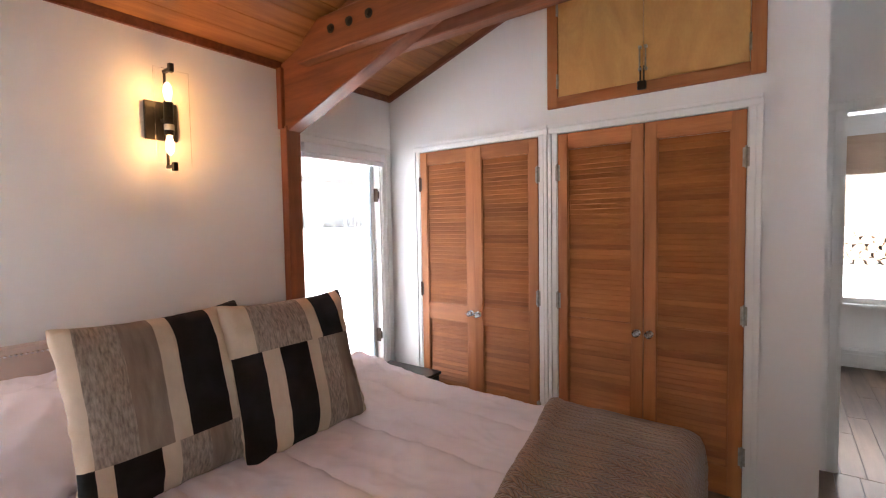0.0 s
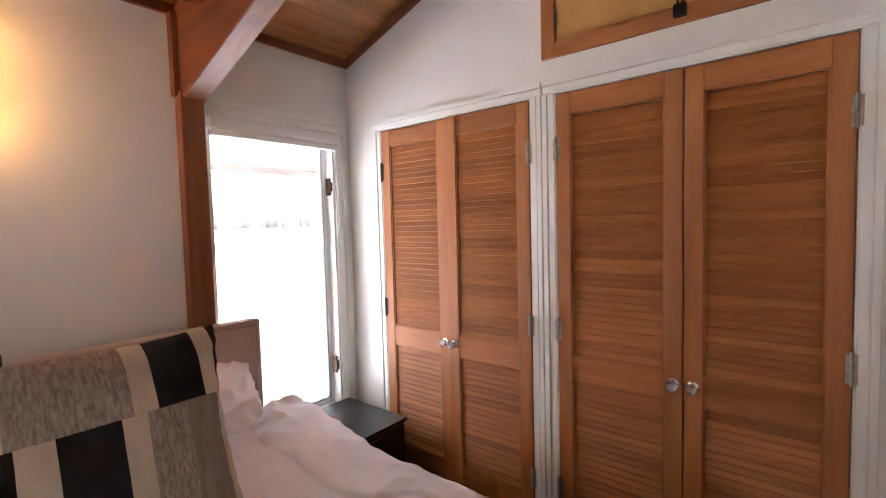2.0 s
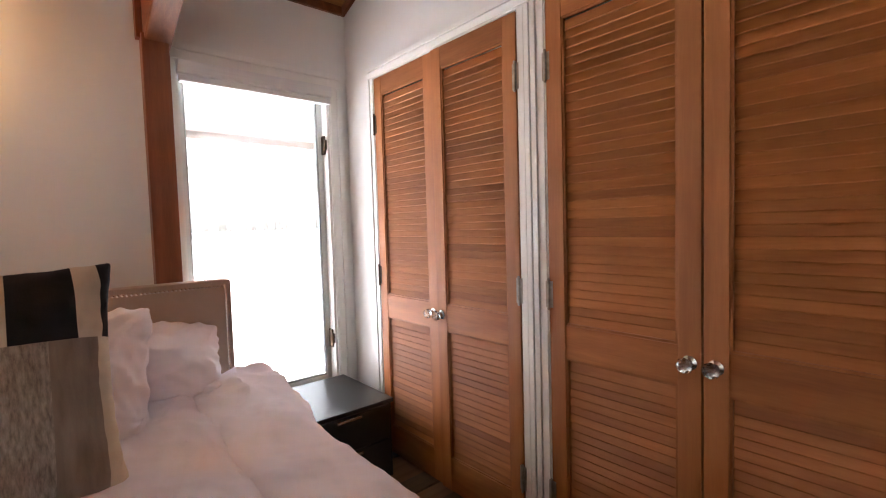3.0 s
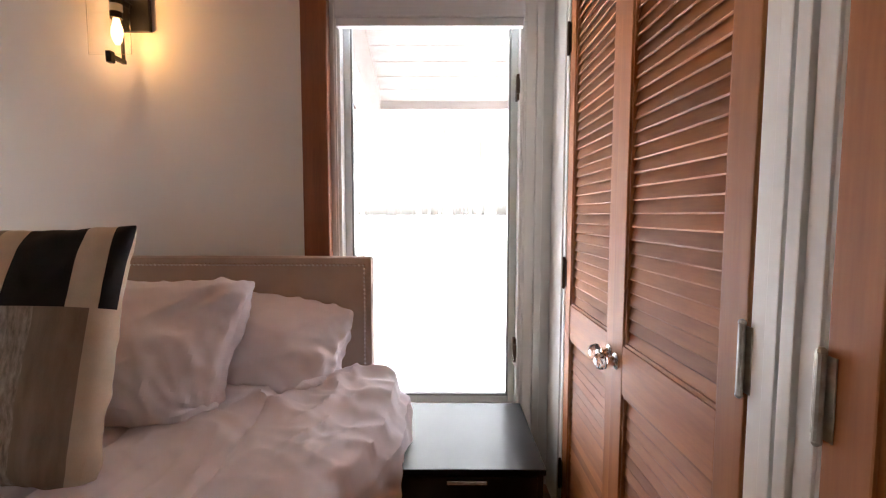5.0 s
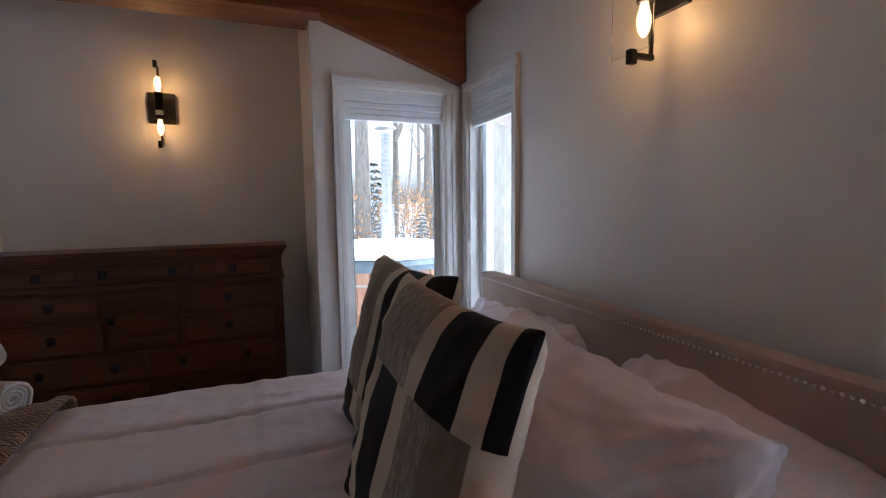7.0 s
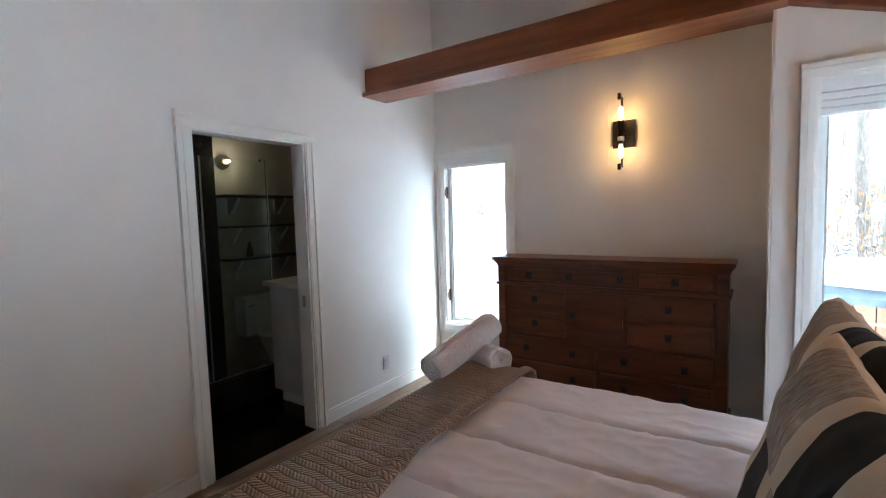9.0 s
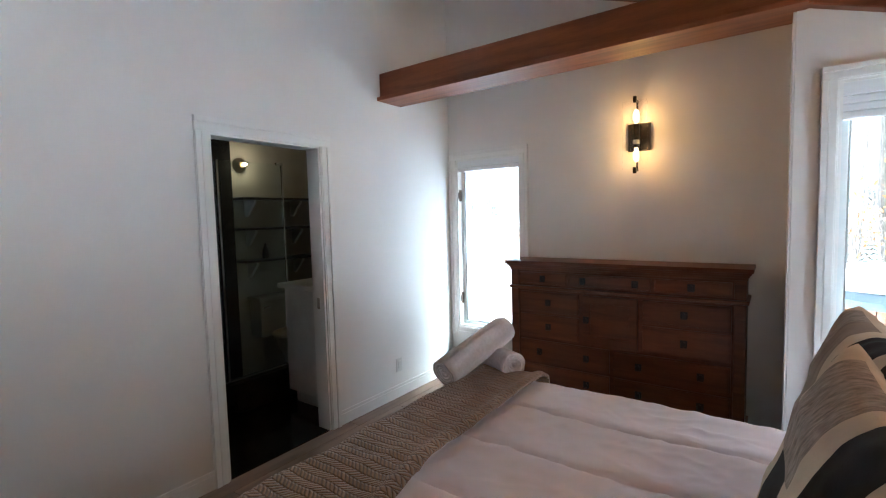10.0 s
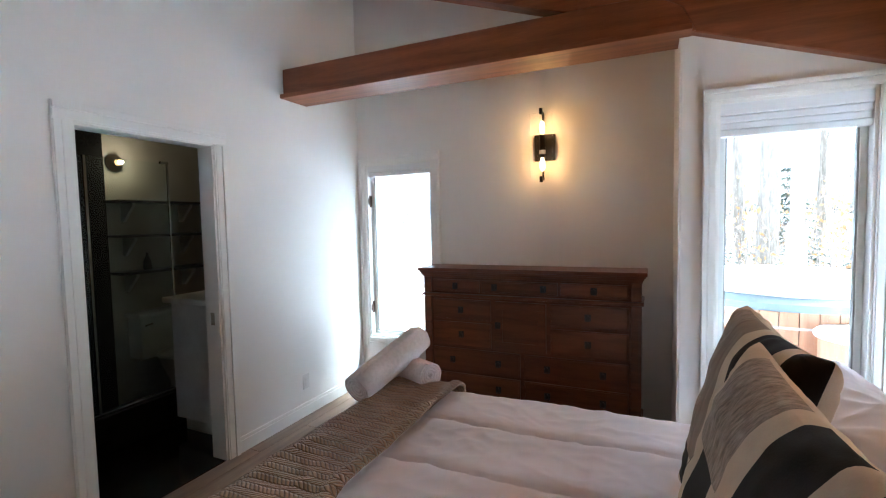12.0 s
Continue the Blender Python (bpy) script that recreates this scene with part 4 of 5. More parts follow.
# ---- nightstand ----
ns = thing("nightstand", "low black nightstand with a slim silver pull", "nightstand")
part("top", box(B(), -0.645, -0.135, -0.60, -0.075, 0.392, 0.412, 0.003), LACQUER, ns)
bm = B()
for a, b in ((-0.64, -0.62), (-0.16, -0.14)):
    box(bm, a, b, -0.58, -0.08, 0.0, 0.392, 0.002)
box(bm, -0.62, -0.16, -0.10, -0.08, 0.03, 0.392)
box(bm, -0.62, -0.16, -0.57, -0.10, 0.03, 0.05)
part("body", bm, LACQUER, ns)
for lo, hi in ((0.215, 0.386), (0.035, 0.208)):
    d = part("drawer", box(B(), -0.617, -0.163, -0.597, -0.575, lo, hi, 0.002), LACQUER, ns)
    bm = box(B(), -0.455, -0.325, -0.608, -0.596, hi - 0.022, hi - 0.008, 0.003)
    part("pull", bm, CHROME, d, "slim silver drawer pull")

# ---- dresser ----
dr = thing("dresser", "dark cherry wooden dresser with nine drawers and a centre door", "dresser")
DX, DY0, DY1 = -3.955, -2.735, -1.115
bm = B()
box(bm, DRESS_X + 0.012, DX + 0.035, DY0 - 0.035, DY1 + 0.035, 1.118, 1.145, 0.004)
part("top", bm, DRESSER, dr)
bm = B()
for k, (e, lo, hi) in enumerate(((0.024, 1.104, 1.118), (0.014, 1.088, 1.104), (0.006, 1.07, 1.088))):
    box(bm, DRESS_X + 0.012, DX + e, DY0 - e, DY1 + e, lo, hi, 0.003)
part("cornice", bm, DRESSER, dr, "stepped cornice moulding")
bm = B()
box(bm, DRESS_X + 0.012, DX - 0.016, DY0 + 0.004, DY1 - 0.004, 0.06, 1.07, 0.002)
part("carcass", bm, DRESSER, dr)
for a, b in ((DY0, DY0 + 0.065), (DY1 - 0.065, DY1)):
    bm = B()
    box(bm, DX - 0.03, DX, a, b, 0.0, 0.915, 0.004)
    box(bm, DX - 0.03, DX, a, b, 0.945, 1.07, 0.004)
    part("pilaster", bm, DRESSER, dr)
bm = box(B(), DRESS_X + 0.012, DX + 0.014, DY0 - 0.014, DY1 + 0.014, 0.918, 0.942, 0.005)
part("waist_moulding", bm, DRESSER, dr)
bm = box(B(), DRESS_X + 0.012, DX + 0.01, DY0 - 0.01, DY1 + 0.01, 0.05, 0.11, 0.005)
part("plinth", bm, DRESSER, dr)


def drop_pull(parent, y, z):
    bm = B()
    box(bm, DX + 0.002, DX + 0.005, y - 0.022, y + 0.022, z - 0.02, z + 0.025, 0.002)
    rod(bm, (DX + 0.005, y, z + 0.012), (DX + 0.016, y, z + 0.012), 0.006, n=8)
    for s in (-1, 1):
        rod(bm, (DX + 0.013, y + s * 0.014, z + 0.01), (DX + 0.013, y + s * 0.016, z - 0.022), 0.003, n=6)
    rod(bm, (DX + 0.013, y - 0.018, z - 0.022), (DX + 0.013, y + 0.018, z - 0.022), 0.0035, n=6)
    part("pull", bm, IRON, parent, "dark iron drop pull")


def drawer(y0, y1, z0, z1, pulls, name="drawer"):
    bm = box(B(), DX - 0.03, DX - 0.004, y0 + 0.003, y1 - 0.003, z0 + 0.003, z1 - 0.003, 0.003)
    if name == "door":
        box(bm, DX - 0.01, DX + 0.002, y0 + 0.003, y1 - 0.003, z0 + 0.003, z0 + 0.06, 0.002)
        box(bm, DX - 0.01, DX + 0.002, y0 + 0.003, y1 - 0.003, z1 - 0.06, z1 - 0.003, 0.002)
        box(bm, DX - 0.01, DX + 0.002, y0 + 0.003, y0 + 0.06, z0 + 0.06, z1 - 0.06, 0.002)
        box(bm, DX - 0.01, DX + 0.002, y1 - 0.06, y1 - 0.003, z0 + 0.06, z1 - 0.06, 0.002)
    else:
        box(bm, DX - 0.006, DX + 0.001, y0 + 0.012, y1 - 0.012, z0 + 0.012, z1 - 0.012, 0.003)
    d = part(name, bm, DRESSER, dr)
    for p in pulls:
        drop_pull(d, p, (z0 + z1) / 2)


A0, A1 = DY0 + 0.075, DY1 - 0.075
drawer(A0, A0 + 0.40, 0.955, 1.055, [A0 + 0.2])
drawer(A0 + 0.415, A1 - 0.475, 0.955, 1.055, [A0 + 0.52, A1 - 0.58])
drawer(A1 - 0.46, A1, 0.955, 1.055, [A1 - 0.23])
for lo, hi in ((0.735, 0.90), (0.53, 0.72)):
    drawer(A0, A0 + 0.49, lo, hi, [A0 + 0.245])
    drawer(A1 - 0.535, A1, lo, hi, [A1 - 0.27])
drawer(A0 + 0.52, A1 - 0.56, 0.53, 0.90, [A0 + 0.545], "door")
for lo, hi in ((0.325, 0.51), (0.125, 0.31)):
    drawer(A0, (A0 + A1) / 2 - 0.02, lo, hi, [A0 + 0.17, (A0 + A1) / 2 - 0.19])
    drawer((A0 + A1) / 2 + 0.005, A1, lo, hi, [(A0 + A1) / 2 + 0.18, A1 - 0.17])

# outlet
sw = thing("light_switch", "white wall switch plate above the baseboard", "switch")
part("plate", box(B(), -3.482, -3.412, BATH_Y + 0.0005, BATH_Y + 0.007, 0.215, 0.33, 0.002), WHITEPLASTIC, sw)
part("rocker", box(B(), -3.463, -3.431, BATH_Y + 0.007, BATH_Y + 0.011, 0.24, 0.305, 0.0015), WHITEPLASTIC, sw)


# ---- baseboard heaters ----
def heater(m, length, label):
    ob = thing("baseboard_heater", label, "heater", m, group="baseboard heaters")
    bm = B()
    prism(bm, [(0.001, 0.03), (0.001, 0.2), (0.045, 0.2), (0.065, 0.185), (0.065, 0.16), (0.05, 0.16), (0.05, 0.185), (0.02, 0.19), (0.02, 0.03)], "y", -length / 2, length / 2)
    part("cover", bm, WHITEPLASTIC, ob)
    part("front_panel", box(B(), 0.05, 0.062, -length / 2, length / 2, 0.05, 0.15, 0.003), WHITEPLASTIC, ob)
    part("fins", box(B(), 0.022, 0.05, -length / 2 + 0.02, length / 2 - 0.02, 0.06, 0.13), IRON, ob)
    for s in (-1, 1):
        part("end_cap", box(B(), 0.0, 0.068, s * length / 2 - 0.012, s * length / 2 + 0.012, 0.0, 0.203, 0.003), WHITEPLASTIC, ob)
    return ob


heater(pose(DRESS_X, -3.13, 0), 0.66, "white baseboard heater below the small window")

# ---- bathroom ----
bx0, bx1, by0 = -4.0, -1.55, -5.2
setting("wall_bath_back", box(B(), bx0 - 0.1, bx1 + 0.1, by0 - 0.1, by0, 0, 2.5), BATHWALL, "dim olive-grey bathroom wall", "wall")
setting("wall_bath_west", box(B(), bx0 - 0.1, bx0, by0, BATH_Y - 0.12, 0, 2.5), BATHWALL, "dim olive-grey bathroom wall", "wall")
setting("wall_bath_east", box(B(), bx1, bx1 + 0.1, by0, BATH_Y - 0.12, 0, 2.5), BLACKTILE, "black tiled shower wall", "wall")
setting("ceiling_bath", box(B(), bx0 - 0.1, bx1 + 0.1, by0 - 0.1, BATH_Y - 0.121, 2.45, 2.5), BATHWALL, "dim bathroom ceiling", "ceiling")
setting("floor_bath", box(B(), bx0 - 0.1, bx1 + 0.1, by0 - 0.1, BATH_Y - 0.02, -0.14, -0.004), BLACKTILE, "black tiled bathroom floor", "floor")
setting("wall_shower_panel", box(B(), -2.98, bx1, by0 + 0.001, by0 + 0.03, 0, 2.449), BLACKTILE, "black tiled shower wall panel", "wall")
SY = -4.42
tubb = thing("shower_curb", "black tiled raised curb under the shower screen", "shower", bm=box(B(), -3.02, bx1 - 0.001, SY - 0.09, SY + 0.06, 0, 0.25, 0.006), material=BLACKTILE)
screen = thing("shower_screen", "clear glass shower screen and door with chrome edges", "shower screen")
g = part("fixed_panel", box(B(), -3.0, -2.445, SY - 0.005, SY + 0.005, 0.268, 1.99, 0.001), SHOWERGLASS, screen, "fixed clear glass panel")
g = part("glass_door", box(B(), -2.43, bx1 - 0.02, SY - 0.005, SY + 0.005, 0.268, 1.99, 0.001), SHOWERGLASS, screen, "hinged clear glass door")
bm = B()
for s in (0.03, -0.03):
    rod(bm, (-2.345, SY + s, 1.0), (-2.345, SY + s, 1.18), 0.009, n=10)
for z in (1.02, 1.16):
    rod(bm, (-2.345, SY - 0.03, z), (-2.345, SY + 0.03, z), 0.006, n=8)
part("door_handle", bm, CHROME, g, "chrome tube handle", smooth=True)
part("bottom_rail", box(B(), -3.01, bx1 - 0.01, SY - 0.012, SY + 0.012, 0.2505, 0.268, 0.002), CHROME, screen)
part("edge_strip", box(B(), -2.447, -2.432, SY - 0.008, SY + 0.008, 0.268, 1.99, 0.001), CHROME, screen)
part("clip", box(B(), -3.01, -2.95, SY - 0.012, SY + 0.012, 1.985, 2.005, 0.002), CHROME, screen)
part("end_strip", box(B(), -3.008, -2.998, SY - 0.008, SY + 0.008, 0.268, 1.985, 0.001), CHROME, screen)
for z in (1.12, 1.43, 1.72):
    sh = thing("wall_shelf", "dark wooden shelf on white brackets", "shelf", group="bathroom shelves")
    part("board", box(B(), bx0 + 0.001, -2.985, by0 + 0.001, by0 + 0.20, z, z + 0.024, 0.002), LACQUER, sh)
    for xb in (-3.65, -3.12):
        bm = B()
        prism(bm, [(by0 + 0.001, z - 0.16), (by0 + 0.03, z - 0.16), (by0 + 0.17, z - 0.02), (by0 + 0.17, z - 0.001), (by0 + 0.001, z - 0.001)], "x", xb - 0.012, xb + 0.012)
        part("bracket", bm, WHITEPLASTIC, sh, "white shelf bracket")
bm = B()
lathe(bm, [(0.03, 0), (0.036, 0.02), (0.03, 0.09), (0.012, 0.115), (0.012, 0.15)], 14)
thing("soap_bottle", "small dark soap bottle on the shelf", "bottle", pose(-3.25, by0 + 0.1, 1.144), bm=bm, material=LACQUER, smooth=True)
toilet = thing("toilet", "white ceramic toilet behind the shower glass", "toilet", pose(-3.32, -5.02, 0))
part("tank", box(B(), -0.22, 0.22, -0.17, 0.02, 0.38, 0.74, 0.02), CERAMIC, toilet, smooth=True)
part("tank_lid", box(B(), -0.235, 0.235, -0.185, 0.035, 0.74, 0.775, 0.01), CERAMIC, toilet, smooth=True)
bm = B()
lathe(bm, [(0.12, 0), (0.11, 0.1), (0.12, 0.2), (0.18, 0.34), (0.19, 0.40)], 24)
for v in bm.verts:
    v.co.y = v.co.y * 1.25 + 0.25
part("bowl", bm, CERAMIC, toilet, smooth=True)
bm = B()
lathe(bm, [(0.2, 0.402), (0.205, 0.42), (0.19, 0.435)], 24)
for v in bm.verts:
    v.co.y = v.co.y * 1.22 + 0.25
part("seat", bm, CERAMIC, toilet, smooth=True)
bm = B()
rod(bm, (0.12, 0.02, 0.68), (0.19, 0.035, 0.675), 0.008, n=8)
part("flush_lever", bm, CHROME, toilet)
van = thing("vanity", "white bathroom vanity with a pale countertop", "vanity")
part("cabinet", box(B(), -3.4, -2.86, -4.25, -3.72, 0.11, 0.965, 0.003), WHITEPLASTIC, van)
part("toe_kick", box(B(), -3.4, -2.91, -4.22, -3.74, 0.0, 0.11), WHITEPLASTIC, van)
part("countertop", box(B(), -3.42, -2.82, -4.29, -3.70, 0.965, 1.005, 0.006), TRIM, van, "pale solid countertop")
wb = thing("bathroom_light", "round brass bathroom light with a glowing bulb", "wall lamp", pose(-3.08, by0, 2.06))
bm = B()
lathe(bm, [(0.07, 0.0), (0.07, 0.012), (0.03, 0.03), (0.03, 0.06)], 20, (0, 0, 0), Euler((-math.pi / 2, 0, 0)).to_matrix().to_4x4())
part("base", bm, BRASSY, wb, "brass wall base", smooth=True)
part("bulb", ball(B(), (0, 0.085, 0), 0.022), BULBGLASS, wb, "warm glowing bulb", smooth=True)
lamp("bath_light", "POINT", pose(-3.08, by0 + 0.117, 2.06), 0.2, (1.0, 0.72, 0.42), radius=0.008)

# ---- hall room beyond the doorway ----
wall("wall_hall_window", "x", 3.3, 3.45, -6.2, -1.2, [(-4.6, -2.5, 0.66, 2.0)], "tan painted wall with a wide window", z1=2.6, follow=False)
setting("wall_hall_north", box(B(), 0.77, 3.3, -1.3, -1.2, 0, 2.6), PAINT, "white hall wall", "wall")
setting("wall_hall_south", box(B(), 0.77, 3.3, -6.2, -6.1, 0, 2.6), PAINT, "white hall wall", "wall")
setting("wall_hall_west", box(B(), 0.66, 0.77, -6.2, BATH_Y - 0.12, 0, 2.6), PAINT, "white hall wall", "wall")
setting("ceiling_hall", box(B(), 0.771, 3.45, -6.2, -1.2, 2.6, 2.66), PAINT, "white hall ceiling", "ceiling")
hw = thing("window_5", "wide hall window with a lowered tan blind", "window", kind="structure")
bm = B()
for a, b, lo, hi in ((-4.6, -4.55, 0.66, 2.0), (-2.55, -2.5, 0.66, 2.0), (-4.55, -2.55, 0.66, 0.71), (-4.55, -2.55, 1.95, 2.0)):
    box(bm, 3.29, 3.44, a, b, lo, hi, 0.003)
part("window_frame", bm, TRIM, hw)
g = part("pane", box(B(), 3.38, 3.384, -4.55, -2.55, 0.71, 1.95), PANE, hw)
g.visible_shadow = False
bm = B()
box(bm, 3.24, 3.29, -4.65, -2.45, 2.26, 2.34, 0.006)
for k in range(6):
    box(bm, 3.25 + 0.004 * (k % 2), 3.28, -4.63, -2.47, 2.26 - (k + 1) * 0.05, 2.26 - k * 0.05, 0.004)
part("blind", bm, surface("tan_blind", (0.52, 0.38, 0.28), (0.45, 0.32, 0.23), rough=0.8, scale=3, fine=200), hw, "tan pleated blind")
part("window_sill", box(B(), 3.2, 3.3, -4.7, -2.4, 0.63, 0.66, 0.004), TRIM, hw)
heater(pose(3.3, -3.6, 0, 0, 0, 180), 3.0, "long baseboard heater under the hall window")

# ---- outdoors ----
def ground_z(x, y):
    d = max(0.0, math.hypot(x, y) - 14)
    return -0.35 + 0.25 * noise.noise(Vector((x * 0.12, y * 0.12, 0))) * min(1, max(0, math.hypot(x + 1.5, y + 2) - 5) / 6) + 0.02 * d


bm = B()
ring = []
radii = [0.5, 3, 5, 7, 9, 11, 13, 16, 19, 23, 28, 34, 42, 60, 100, 220, 600]
for r in radii:
    ring.append([bm.verts.new((-1.5 + r * math.cos(a * math.pi / 32), -2 + r * math.sin(a * math.pi / 32), ground_z(-1.5 + r * math.cos(a * math.pi / 32), -2 + r * math.sin(a * math.pi / 32)) if r < 70 else 0.6)) for a in range(64)])
for p, q in zip(ring, ring[1:]):
    for i in range(64):
        bm.faces.new((p[i], q[i], q[(i + 1) % 64], p[(i + 1) % 64]))
bm.faces.new(ring[0])
setting("ground", bm, SNOW, "snow-covered ground round the house", "ground", smooth=True)

# deck with snow
bm = B()
box(bm, -9.2, DRESS_X - 0.2, -5.0, 2.6, -0.3, -0.09)
box(bm, DRESS_X - 0.2, DECK_X - 0.2, BAY_Y + 0.15, 2.6, -0.3, -0.09)
setting("deck", bm, SNOW, "snow-covered wooden deck", "deck")
rail = thing("deck_railing", "dark metal deck railing with clear glass", "railing", kind="structure")
for y in [-4.8 + 1.2 * k for k in range(7)]:
    part("post", box(B(), -8.95, -8.91, y - 0.02, y + 0.02, -0.09, 0.58, 0.003), IRON, rail)
part("handrail", box(B(), -8.97, -8.89, -5.0, 2.5, 0.58, 0.61, 0.004), IRON, rail)
for y in [-4.8 + 0.4 * k for k in range(19)]:
    part("baluster", box(B(), -8.937, -8.923, y - 0.006, y + 0.006, 0.03, 0.58), IRON, rail)

# hot tub
HT = (-6.35, 0.15)
tub = thing("hot_tub", "round cedar hot tub with a snowy dark cover", "hot tub", pose(HT[0], HT[1], -0.09))
for k in range(44):
    a = 2 * math.pi * k / 44
    bm = B()
    prism(bm, [(0.94, -0.066), (0.98, -0.0665), (0.98, 0.0665), (0.94, 0.066)], "z", 0.0, 0.80)
    part("stave", bm, TUBWOOD, tub, at=pose(0, 0, 0, 0, 0, math.degrees(a)))
bm = B()
lathe(bm, [(0.93, 0.76), (1.03, 0.775), (1.04, 0.84), (1.0, 0.90), (0.9, 0.915)], 48)
part("cover", bm, TUBCOVER, tub, "dark blue-grey vinyl cover", smooth=True)
bm = B()
lathe(bm, [(1.0, 0.90), (1.0, 0.925), (0.93, 0.99), (0.6, 1.02), (0.05, 1.03)], 48)
for v in bm.verts:
    v.co.x *= 1 + 0.03 * noise.noise(v.co * 3)
    v.co.z += 0.012 * noise.noise(v.co * 4)
part("snow_cap", bm, SNOW, tub, "thick cap of snow", smooth=True)
for z in (0.15, 0.62):
    bm = B()
    lathe(bm, [(0.975, z), (0.986, z), (0.986, z + 0.02), (0.975, z + 0.02)], 48)
    part("hoop", bm, STEEL, tub)
for k, (x, y, r, h) in enumerate(((-5.2, 0.47, 0.30, 0.62), (-4.86, 0.50, 0.36, 0.30))):
    st = thing("tub_step", "round cedar tub step topped with snow", "step", pose(x, y, -0.09), group="tub steps")
    bm = B()
    lathe(bm, [(r, 0), (r, h)], 28)
    part("drum", bm, TUBWOOD, st, smooth=True)
    bm = B()
    lathe(bm, [(r + 0.03, h + 0.001), (r + 0.035, h + 0.03), (r, h + 0.06), (r * 0.5, h + 0.075)], 28)
    part("snow_cap", bm, SNOW, st, smooth=True)
flue = thing("stove_flue", "steel stove pipe with a rain cap beside the tub", "chimney", pose(-7.5, 0.55, -0.09))
bm = B()
rod(bm, (0, 0, 0), (0, 0, 2.55), 0.075, n=16)
part("pipe", bm, STEEL, flue, smooth=True)
bm = B()
rod(bm, (0, 0, 0.9), (0, 0, 1.45), 0.11, n=16)
part("heat_shield", bm, STEEL, flue, smooth=True)
bm = B()
lathe(bm, [(0.17, 2.62), (0.15, 2.65), (0.02, 2.70)], 16)
for a in range(3):
    rod(bm, (0.07 * math.cos(a * 2.1), 0.07 * math.sin(a * 2.1), 2.5), (0.12 * math.cos(a * 2.1), 0.12 * math.sin(a * 2.1), 2.63), 0.006, n=5)
part("rain_cap", bm, STEEL, flue)


# ---- trees ----
def limb(bm, a, d, length, r, depth, rng):
    """One tapering, bending limb with side limbs."""
    n = 5 if depth > 1 else 3
    sides = 8 if r > 0.06 else (5 if r > 0.02 else 3)
    p, rings = Vector(a), []
    d = Vector(d).normalized()
    ref = Vector((1, 0, 0)) if abs(d.x) < 0.7 else Vector((0, 1, 0))
    for k in range(n + 1):
        f = k / n
        side_y = d.cross(ref).normalized()
        q = Matrix((side_y.cross(d), side_y, d)).transposed()
        rr = r * (1 - 0.75 * f)
        rings.append([bm.verts.new(p + q @ Vector((rr * math.cos(i * 2 * math.pi / sides), rr * math.sin(i * 2 * math.pi / sides), 0))) for i in range(sides)])
        if depth > 0 and f > 0.28:
            for _ in range(2 if depth > 1 else 1 + (rng.random() < 0.5)):
                w = rng.uniform(0, 2 * math.pi)
                side = (q @ Vector((math.cos(w), math.sin(w), 0)))
                limb(bm, p, d * rng.uniform(0.5, 1.0) + side * rng.uniform(0.5, 1.0) + Vector((0, 0, 0.25)), length * rng.uniform(0.32, 0.5) * (1.15 - 0.5 * f), rr * rng.uniform(0.4, 0.6), depth - 1, rng)
        p = p + d * length / n
        d = (d + Vector((rng.uniform(-1, 1), rng.uniform(-1, 1), rng.uniform(-0.2, 0.5))) * (0.10 if depth > 2 else 0.22)).normalized()
    for u, v in zip(rings, rings[1:]):
        for i in range(sides):
            bm.faces.new((u[i], u[(i + 1) % sides], v[(i + 1) % sides], v[i]))


def bare_tree(seed, height, r):
    rng = random.Random(seed)
    bm = B()
    limb(bm, (0, 0, -0.4), (rng.uniform(-0.08, 0.08), rng.uniform(-0.08, 0.08), 1), height, r, 3, rng)
    return bm


def leafy(bm, centre, spread, count, size, rng):
    for _ in range(count):
        c = Vector(centre) + Vector((rng.gauss(0, spread[0]), rng.gauss(0, spread[1]), rng.gauss(0, spread[2])))
        q = Euler((rng.uniform(0, 6), rng.uniform(0, 6), rng.uniform(0, 6))).to_quaternion()
        s = size * rng.uniform(0.6, 1.3)
        bm.faces.new([bm.verts.new(c + q @ Vector(p) * s) for p in ((-0.5, 0, 0), (0, -0.25, 0.05), (0.5, 0, 0), (0, 0.25, 0.05))])


